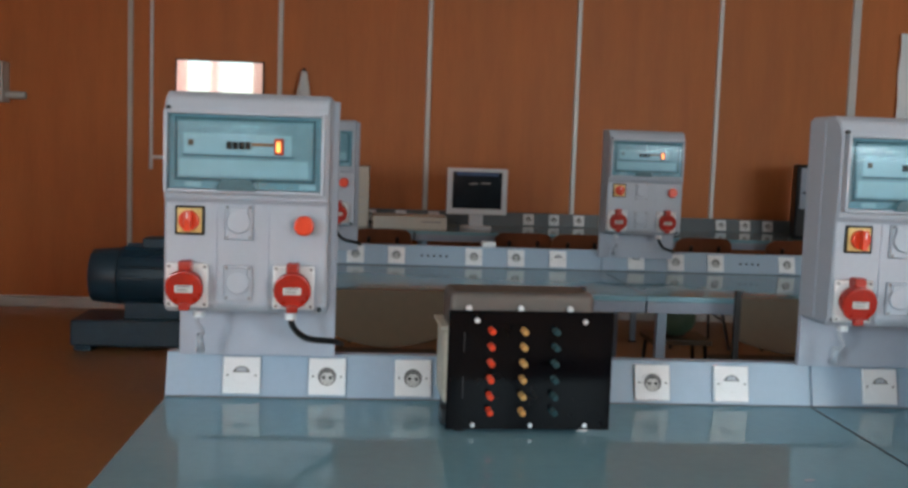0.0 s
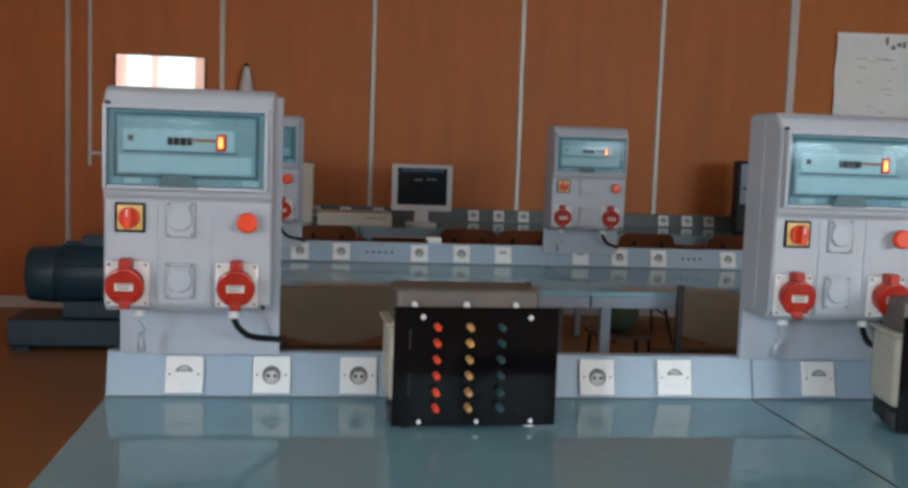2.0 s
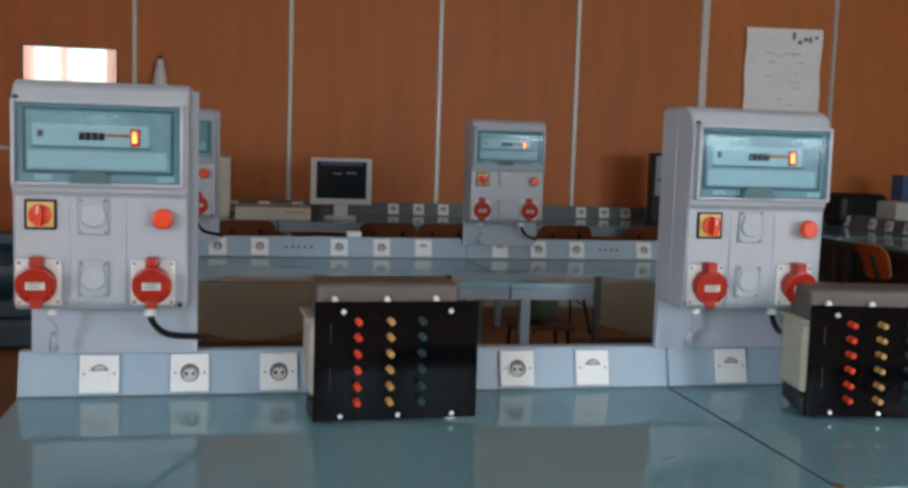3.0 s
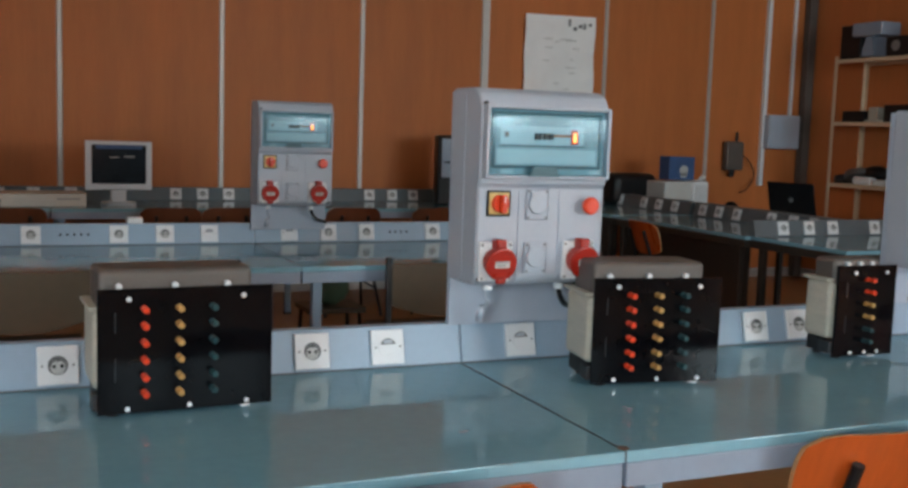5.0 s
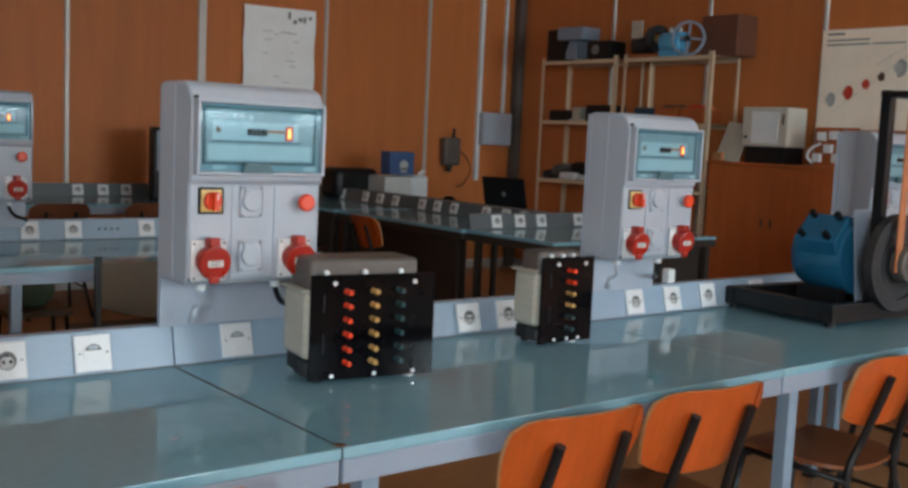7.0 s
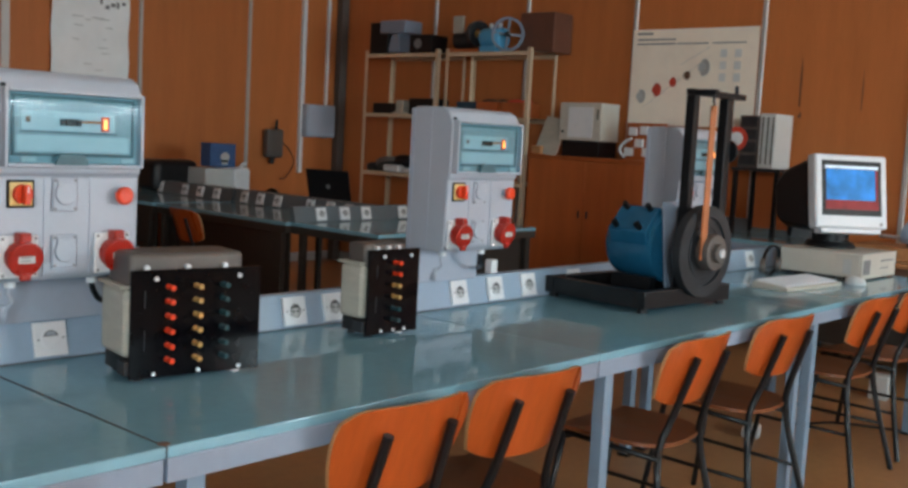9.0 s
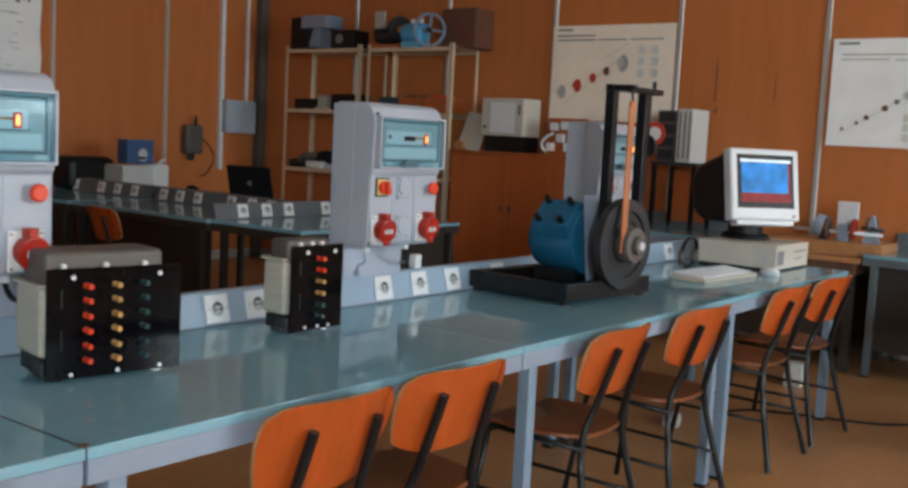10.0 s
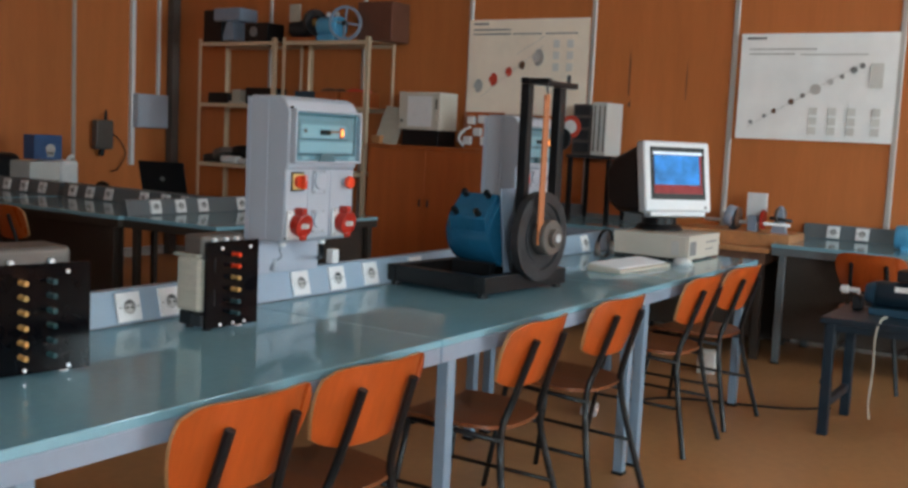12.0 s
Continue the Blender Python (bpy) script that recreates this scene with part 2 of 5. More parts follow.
# ---- mesh tools ----
class Build:
    """Collects solids into one bmesh."""

    def __init__(self):
        self.bm = bmesh.new()
        self.shaded = False

    def _join(self, other, m=None, mat=0):
        self.shaded = True
        if m is not None:
            other.transform(m)
        for f in other.faces:
            f.material_index = mat
        tmp = bpy.data.meshes.new("tmp")
        other.to_mesh(tmp)
        other.free()
        self.bm.from_mesh(tmp)
        bpy.data.meshes.remove(tmp)
        return self

    def box(self, x0, x1, y0, y1, z0, z1, bevel=0.0, seg=2, m=None, mat=0):
        b = bmesh.new()
        bmesh.ops.create_cube(b, size=1, matrix=Matrix.Translation(((x0 + x1) / 2, (y0 + y1) / 2, (z0 + z1) / 2)) @ Matrix.Diagonal((x1 - x0, y1 - y0, z1 - z0, 1)))
        if bevel:
            for f in bmesh.ops.bevel(b, geom=list(b.edges), offset=bevel, segments=seg, affect="EDGES", profile=0.5)["faces"]:
                f.smooth = True
        return self._join(b, m, mat)

    def cyl(self, p, q, r, seg=16, r2=None, bevel=0.0, m=None, mat=0):
        p, q = Vector(p), Vector(q)
        b = bmesh.new()
        bmesh.ops.create_cone(b, cap_ends=True, segments=seg, radius1=r, radius2=r if r2 is None else r2, depth=(q - p).length)
        for f in b.faces:
            f.smooth = len(f.verts) <= 4
        if bevel:
            bmesh.ops.bevel(b, geom=[e for e in b.edges if any(len(f.verts) > 4 for f in e.link_faces)], offset=bevel, segments=2, affect="EDGES", profile=0.5)
            for f in b.faces:
                f.smooth = len(f.verts) <= 4
        turn = (q - p).to_track_quat("Z", "Y").to_matrix().to_4x4()
        b.transform(Matrix.Translation((p + q) / 2) @ turn)
        return self._join(b, m, mat)

    def ball(self, c, r, sx=1, sy=1, sz=1, seg=16, mat=0):
        b = bmesh.new()
        bmesh.ops.create_uvsphere(b, u_segments=seg, v_segments=seg // 2, radius=r, matrix=Matrix.Translation(c) @ Matrix.Diagonal((sx, sy, sz, 1)))
        for f in b.faces:
            f.smooth = True
        return self._join(b, None, mat)

    def slab(self, pts, a0, a1, axis="x", bevel=0.0, m=None, mat=0, seg=2):
        """A polygon drawn in the two other axes and pulled along axis from a0 to a1."""
        def at(a, u, v):
            return {"x": (a, u, v), "y": (u, a, v), "z": (u, v, a)}[axis]
        b = bmesh.new()
        lo = [b.verts.new(at(a0, *p)) for p in pts]
        hi = [b.verts.new(at(a1, *p)) for p in pts]
        k = len(pts)
        b.faces.new(lo)
        b.faces.new(hi[::-1])
        for i in range(k):
            b.faces.new((lo[i], hi[i], hi[(i + 1) % k], lo[(i + 1) % k]))
        bmesh.ops.recalc_face_normals(b, faces=list(b.faces))
        if bevel:
            for f in bmesh.ops.bevel(b, geom=list(b.edges), offset=bevel, segments=seg, affect="EDGES", profile=0.5)["faces"]:
                f.smooth = True
        return self._join(b, m, mat)

    def tube(self, pts, r, seg=8, mat=0, smooth=4):
        """A round bar along a rounded polyline."""
        pts = [Vector(p) for p in pts]
        if smooth > 1 and len(pts) > 2:
            fine = []
            for i in range(len(pts) - 1):
                p0, p1, p2, p3 = pts[max(i - 1, 0)], pts[i], pts[i + 1], pts[min(i + 2, len(pts) - 1)]
                for s in range(smooth):
                    t = s / smooth
                    fine.append(0.5 * (2 * p1 + (p2 - p0) * t + (2 * p0 - 5 * p1 + 4 * p2 - p3) * t * t + (3 * p1 - p0 - 3 * p2 + p3) * t ** 3))
            pts = fine + [pts[-1]]
        b = bmesh.new()
        rings = []
        up = Vector((0.13, 0.21, 1)).normalized()
        for i, p in enumerate(pts):
            d = (pts[min(i + 1, len(pts) - 1)] - pts[max(i - 1, 0)]).normalized()
            side = d.cross(up)
            side = side.normalized() if side.length > 1e-4 else Vector((1, 0, 0))
            top = side.cross(d).normalized()
            rings.append([b.verts.new(p + r * (math.cos(2 * math.pi * k / seg) * side + math.sin(2 * math.pi * k / seg) * top)) for k in range(seg)])
        for a, c in zip(rings, rings[1:]):
            for k in range(seg):
                b.faces.new((a[k], a[(k + 1) % seg], c[(k + 1) % seg], c[k]))
        for f in b.faces:
            f.smooth = True
        b.faces.new(rings[0][::-1])
        b.faces.new(rings[-1])
        bmesh.ops.recalc_face_normals(b, faces=list(b.faces))
        return self._join(b, None, mat)

    def ring(self, c, axis, r0, r1, depth, seg=24, mat=0):
        """A flat ring or tyre of inner and outer radius, round an axis."""
        b = bmesh.new()
        loops = []
        for r, h in ((r0, -depth / 2), (r1, -depth / 2), (r1, depth / 2), (r0, depth / 2)):
            loops.append([b.verts.new((r * math.cos(2 * math.pi * k / seg), r * math.sin(2 * math.pi * k / seg), h)) for k in range(seg)])
        for i in range(4):
            a, d = loops[i], loops[(i + 1) % 4]
            for k in range(seg):
                b.faces.new((a[k], a[(k + 1) % seg], d[(k + 1) % seg], d[k])).smooth = i % 2 == 1
        bmesh.ops.recalc_face_normals(b, faces=list(b.faces))
        b.transform(Matrix.Translation(c) @ Vector(axis).to_track_quat("Z", "Y").to_matrix().to_4x4())
        return self._join(b, None, mat)


def finish(name, build, mats, parent=None, label="", at=None):
    me = bpy.data.meshes.new(name)
    bm = build.bm
    if not build.shaded:
        for f in bm.faces:
            f.smooth = True
    for e in bm.edges:
        if len(e.link_faces) == 2 and e.calc_face_angle(0) > radians(32):
            e.smooth = False
    bm.to_mesh(me)
    bm.free()
    for m in mats if isinstance(mats, (list, tuple)) else [mats]:
        me.materials.append(m)
    ob = new(name, me)
    if parent is not None:
        ob.parent = parent
    if at is not None:
        ob.matrix_basis = at
    if label:
        ob["label"] = label
    return ob


def part(name, build, mats, parent, label="", at=None):
    return finish(name, build, mats, parent, label, at)


def thing(name, label, category, at=None, group="", kind=""):
    ob = new(name)
    if at is not None:
        ob.matrix_basis = at
    return tagged(ob, label, category, group, kind)


def twin(ob, parent, at):
    """One more part on the same mesh."""
    o = ob.copy()
    scene.collection.objects.link(o)
    o.parent = parent
    o.matrix_basis = at
    for c in ob.children:
        k = c.copy()
        scene.collection.objects.link(k)
        k.parent = o
    return o


def whole(name, build, mats, label, category, at=None, group="", kind=""):
    return tagged(finish(name, build, mats, None, "", at), label, category, group, kind)


# ---- the room ----
W = 0.18
whole("floor", Build().box(WALL_X0 - W, WALL_X1 + W, WALL_Y0 - W, WALL_Y1 + W, -0.2, 0), M_FLOOR, "worn tan linoleum floor of the lab", "floor", kind="structure")
whole("ceiling", Build().box(WALL_X0 - W, WALL_X1 + W, WALL_Y0 - W, WALL_Y1 + W, CEIL, CEIL + 0.2), M_PLASTER, "plain off-white plaster ceiling over the lab", "ceiling", kind="structure")


def panelled(name, a0, a1, joints, place, label, wide=None):
    """A wall of veneer panels with a metal batten over each joint; built along x, its face at y = 0."""
    w = thing(name, label, "wall", place, kind="structure")
    part("core", Build().box(a0, a1, 0.02, W, 0, CEIL), M_PLASTER, w)
    edges = [a0] + joints + [a1]
    for p, q in zip(edges, edges[1:]):
        if q - p > 0.02:
            part("panel", Build().box(p + 0.002, q - 0.002, 0, 0.018, 0.085, CEIL - 0.002, bevel=0.0015, seg=1), M_PANEL, w)
    for j in joints:
        half = 0.038 if j == wide else 0.021
        part("batten", Build().slab([(-half, -0.001), (0.007 - half, -0.014), (half - 0.007, -0.014), (half, -0.001)], 0.085, CEIL - 0.003, "z", m=pose(j, 0, 0)), M_BATTEN, w)
    part("baseboard", Build().box(a0, a1, -0.014, 0.017, 0, 0.075, bevel=0.004), M_BATTEN, w, "pale grey skirting strip")
    return w


north_joints = [-4.20, -3.06, -1.912, -0.785, 0.36, 1.525, 2.653, 3.75, 4.937, 6.094]
panelled("wall_north", WALL_X0, WALL_X1, north_joints, pose(0, WALL_Y1, 0), "orange-brown veneer panel wall with aluminium joint strips", 3.75)
panelled("wall_east", -WALL_Y1, -WALL_Y0, [-(6.791 - 1.105 * k) for k in range(0, 12)], pose(WALL_X1, 0, 0, 0, 0, -90), "orange-brown veneer panel wall hung with technical charts")

for y, z0, z1, wide in ((3.16, 1.68, 2.06, 0.010), (3.152, 1.60, 1.63, 0.022), (2.712, 1.66, 1.96, 0.006)):
    whole("veneer_stain", Build().slab([(y - wide / 2, z0), (y + wide / 2, z0 + 0.01), (y + wide * 0.7, (z0 + z1) / 2), (y + wide * 0.2, z1), (y - wide * 0.6, (z0 + z1) / 2 + 0.04)], WALL_X1 - 0.0012, WALL_X1 - 0.0002, "x"), M_RUST, "dark vertical crack in the veneer panel", "stain", kind="structure")


def window_wall(name, a0, a1, spans, place, first):
    """A plaster wall with a row of curtained windows, out of view; built along x, its inner face at y = 0, the room at
    +y.
    """
    w = thing(name, "off-white plaster wall with a row of windows, out of view", "wall", place, kind="structure")
    part("sill_wall", Build().box(a0, a1, -W, 0, 0, WIN_Z0), M_PANEL, w, "veneered wall below the windows")
    part("lintel", Build().box(a0, a1, -W, 0, WIN_Z1, CEIL), M_PLASTER, w)
    xs = [a0] + [v for s in spans for v in s] + [a1]
    for p, q in zip(xs[::2], xs[1::2]):
        part("pier", Build().box(p, q, -W, 0, WIN_Z0, WIN_Z1), M_PANEL, w)
    for k, (x0, x1) in enumerate(spans):
        v = thing("window_%d" % (first + k), "white-framed window with pinkish curtains, daylight behind, left-wall ones added", "window", place, kind="structure")
        fr = Build()
        mid = (x0 + x1) / 2
        for a, b, c, d in ((x0, x0 + 0.05, WIN_Z0, WIN_Z1), (x1 - 0.05, x1, WIN_Z0, WIN_Z1), (x0 + 0.05, x1 - 0.05, WIN_Z0, WIN_Z0 + 0.05), (x0 + 0.05, x1 - 0.05, WIN_Z1 - 0.05, WIN_Z1), (mid - 0.03, mid + 0.03, WIN_Z0 + 0.05, WIN_Z1 - 0.05)):
            fr.box(a, b, -0.09, -0.03, c, d)
        part("window_frame", fr, M_SOCKET, v)
        for side, n in ((x0 - 0.08, 7), (mid - 0.18, 3), (x1 - 0.20, 6)):
            pts = [(side + 0.012 * j, 0.05 + 0.022 * math.sin(1.9 * j)) for j in range(4 * n + 1)]
            cu = Build()
            lo = [cu.bm.verts.new((*p, WIN_Z0 - 0.15)) for p in pts]
            hi = [cu.bm.verts.new((*p, WIN_Z1 + 0.08)) for p in pts]
            for j in range(len(pts) - 1):
                cu.bm.faces.new((lo[j], lo[j + 1], hi[j + 1], hi[j]))
            part("curtain", cu, M_CURTAIN, v)
        part("curtain_rail", Build().cyl((x0 - 0.1, 0.05, WIN_Z1 + 0.1), (x1 + 0.1, 0.05, WIN_Z1 + 0.1), 0.012, 8), M_SOCKET, v)


window_wall("wall_south", WALL_X0, WALL_X1, WINDOWS, pose(0, WALL_Y0, 0), 1)
# unseen left wall, set near to keep light off the far left corner
window_wall("wall_west", -WALL_Y1, -WALL_Y0, [(-b, -a) for a, b in WEST_FILL_WINDOWS[::-1]], pose(WALL_X0, 0, 0, 0, 0, -90), 6)


# ---- socket plates ----
def socket_plate(parent, at, shuttered=False, master={}):
    """A square white mains outlet, faces -y, back at y = 0: an open round well, or one half closed by a pale shutter."""
    if shuttered not in master:
        b = Build().box(-0.0415, 0.0415, -0.010, 0.0, -0.0415, 0.0415, bevel=0.003)
        o = part("socket_outlet", b, M_SOCKET, parent, "white square mains outlet", at)
        part("rim", Build().ring((0, -0.0105, 0), (0, 1, 0), 0.0205, 0.0245, 0.004), M_SOCKET, o)
        part("well", Build().cyl((0, -0.0075, 0), (0, -0.0108, 0), 0.0207, 20), M_WELL, o)
        if shuttered:
            pts = [(0.0203 * math.cos(a), 0.0203 * math.sin(a)) for a in [math.pi * (1.0 + k / 10) for k in range(11)]]
            part("shutter", Build().slab([(-0.0203, 0.006)] + pts + [(0.0203, 0.006)], -0.0122, -0.0106, "y"), M_SOCKET, o, "pale half shutter")
            part("shutter", Build().slab([(-0.012, 0.009), (0.012, 0.009), (0.008, 0.017), (-0.008, 0.017)], -0.0122, -0.0106, "y"), M_BOX, o)
        else:
            part("insert", Build().cyl((0, -0.0105, -0.0045), (0, -0.0120, -0.0045), 0.0145, 18).cyl((-0.0075, -0.0115, -0.002), (-0.0075, -0.0126, -0.002), 0.0042, 8, mat=1).cyl((0.0075, -0.0115, -0.002), (0.0075, -0.0126, -0.002), 0.0042, 8, mat=1), [M_SOCKETPALE, M_HOLE], o)
            part("earth_pin", Build().cyl((0, -0.0105, 0.0105), (0, -0.019, 0.0105), 0.0025, 8), M_IRON, o)
        for a in (-0.031, 0.031):
            part("screw", Build().cyl((a, -0.009, 0), (a, -0.0112, 0), 0.0028, 8), M_INK, o)
        master[shuttered] = o
        return o
    return twin(master[shuttered], parent, at)


# ---- benches ----
SLOPE = 14.0
SHUTTERED = (-0.296, 0.824, 1.18, 0.882, 1.271)


def bench(x0, x1, y_front, y_back, sockets, label, place=None, trunk=M_TRUNK, trunk_h=0.098, steel=M_STEEL, panel="", group="", dots=(), end=0.09, seam=False):
    """A steel-framed lab bench with a laminate top and a sloping outlet trunking along its back edge."""
    L, D = x1 - x0, y_back - y_front
    b = thing("lab_bench", label, "bench", place if place is not None else pose(x0, y_front, 0), group)
    part("tabletop", Build().box(0.0015, L - 0.0015, 0, D + 0.06, TABLE - 0.022, TABLE, bevel=0.0025), M_LAMINATE, b, "glossy grey-green laminate top")
    ap = Build().box(0.004, L - 0.004, 0.002, 0.032, TABLE - 0.07, TABLE - 0.0225, bevel=0.003)
    ap.box(0.004, L - 0.004, D + 0.02, D + 0.05, TABLE - 0.07, TABLE - 0.0225, bevel=0.003)
    ap.box(0.004, 0.034, 0.0325, D + 0.0195, TABLE - 0.07, TABLE - 0.0225).box(L - 0.034, L - 0.004, 0.0325, D + 0.0195, TABLE - 0.07, TABLE - 0.0225)
    part("apron", ap, steel, b, "painted steel frame")
    for lx in (0.05, L - end) if end else (0.05,):
        for ly in (0.008, D - 0.02):
            part("leg", Build().box(lx, lx + 0.04, ly, ly + 0.04, 0.012, TABLE - 0.0705, bevel=0.003).box(lx - 0.003, lx + 0.043, ly - 0.003, ly + 0.043, 0, 0.0125, mat=1), [M_LEG if steel is M_STEEL else steel, M_BLACK], b)
    # a board on the cross benches, painted shade under the wall benches
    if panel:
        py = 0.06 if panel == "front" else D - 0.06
        part("modesty_panel", Build().box(0.04, L - 0.04, py, py + 0.018, 0.16 if panel == "front" else 0.02, TABLE - 0.071), M_PANELSHADE, b, "dark modesty panel, painted shade under the wall benches")
    s = math.tan(radians(SLOPE))
    h = trunk_h
    part("trunking", Build().slab([(D, TABLE + 0.0015), (D + h * s, TABLE + h), (D + 0.058, TABLE + h), (D + 0.058, TABLE + 0.0015)], 0.001, L - 0.001, "x", bevel=0.003), trunk, b, "sloping grey outlet trunking")
    part("joint", Build().box(0.001, L - 0.001, D - 0.002, D - 0.0005, TABLE + 0.0003, TABLE + 0.004), M_OLDTRUNK, b)
    if seam:
        part("edge_band", Build().box(-0.0022, 0.0013, 0.001, D - 0.003, TABLE - 0.021, TABLE + 0.0006), M_EDGE, b, "dark open joint to the next bench")
    for sx in sockets:
        zc = TABLE + 0.049
        socket_plate(b, pose(sx - x0, D + 0.049 * s - 0.001, zc, -SLOPE, 0, 0), sx in SHUTTERED)
    if dots:
        for sx in dots:
            d = Build().cyl((sx - x0, D + 0.05 * s - 0.004, TABLE + 0.05), (sx - x0, D + 0.05 * s + 0.01, TABLE + 0.05), 0.006, 8)
            part("jack", d, M_HOLE, b)
    return b


A_F, A_B = 1.55, 2.29
bench(-0.465, 1.018, A_F, A_B, [-0.296, -0.106, 0.087, 0.28, 0.46, 0.638, 0.824], "long grey-green lab bench with outlets along its back", group="front benches")
bench(1.018, 2.40, A_F, A_B, [1.18, 1.37, 1.922, 2.075], "grey-green lab bench carrying transformer units", group="front benches", dots=[1.735], end=0, seam=True)
bench(2.40, 3.86, A_F, A_B, [2.646, 2.84, 3.035, 3.33], "grey-green lab bench carrying the brake test machine", group="front benches")
bench(3.86, 5.405, A_F, A_B, [4.09, 4.33, 4.86], "grey-green lab bench carrying a desktop computer", group="front benches", end=0.20)
B_F, B_B = 4.10, 4.97
bench(-0.37, 1.10, B_F, B_B, [-0.106, 0.091, 0.468, 0.675, 0.882], "grey-green lab bench in the second row", group="middle benches", dots=[0.215 + 0.03 * k for k in range(5)], end=0)
bench(1.10, 2.59, B_F, B_B, [1.271, 1.47, 1.671, 2.034], "grey-green lab bench in the second row", group="middle benches", dots=[1.80 + 0.03 * k for k in range(4)], seam=True)
C_F, C_B = 7.10, 7.85
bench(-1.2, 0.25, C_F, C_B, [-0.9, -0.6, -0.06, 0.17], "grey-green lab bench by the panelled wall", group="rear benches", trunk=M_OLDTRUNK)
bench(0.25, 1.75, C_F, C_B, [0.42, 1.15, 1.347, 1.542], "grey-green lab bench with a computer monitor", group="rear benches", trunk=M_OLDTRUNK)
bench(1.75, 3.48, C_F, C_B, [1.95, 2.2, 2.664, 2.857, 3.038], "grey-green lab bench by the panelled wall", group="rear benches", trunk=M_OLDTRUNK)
whole("worn_corner", Build().cyl((0, 0, 0), (0, 0, 0.0012), 0.012, 9), M_RUST, "small brown worn chip on the bench edge", "wear", pose(1.022, 1.567, TABLE + 0.0005), kind="structure")
whole("scuff_mark", Build().slab([(-0.012, -0.004), (0.0, -0.007), (0.014, -0.003), (0.011, 0.005), (-0.006, 0.006)], 0, 0.0008, "z"), M_STEEL, "small grey scuff mark on the laminate", "wear", pose(0.782, 1.750, TABLE + 0.0004, 0, 0, 20), kind="structure")
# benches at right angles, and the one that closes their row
bench(0, 1.45, 0, 0.68, [0.113, 0.303, 0.506, 0.869, 1.081, 1.27], "grey-green lab bench standing crosswise", place=pose(4.09, 6.45, 0, 0, 0, -90), panel="front", group="cross benches", trunk=M_OLDTRUNK, steel=M_PANELSHADE)
bench(0, 1.45, 0, 0.68, [0.306, 0.473, 0.829, 1.04, 1.259], "grey-green lab bench standing crosswise", place=pose(4.09, 7.95, 0, 0, 0, -90), group="cross benches", trunk=M_OLDTRUNK, panel="front", steel=M_PANELSHADE)
bench(4.13, 5.63, 4.22, 4.96, [4.346, 4.547, 4.738, 5.084], "grey-green lab bench at the end of the crosswise row", panel="front", group="cross benches", trunk=M_OLDTRUNK, steel=M_PANELSHADE)
# dark front panels stand in for the shade under these wall benches
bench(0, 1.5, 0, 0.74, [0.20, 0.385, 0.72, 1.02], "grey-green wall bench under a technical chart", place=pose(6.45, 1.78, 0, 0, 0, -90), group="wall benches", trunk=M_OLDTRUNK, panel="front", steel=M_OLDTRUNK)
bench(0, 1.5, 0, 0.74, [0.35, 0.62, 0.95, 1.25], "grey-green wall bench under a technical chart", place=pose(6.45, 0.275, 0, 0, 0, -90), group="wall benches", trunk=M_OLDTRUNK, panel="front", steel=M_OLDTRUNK)


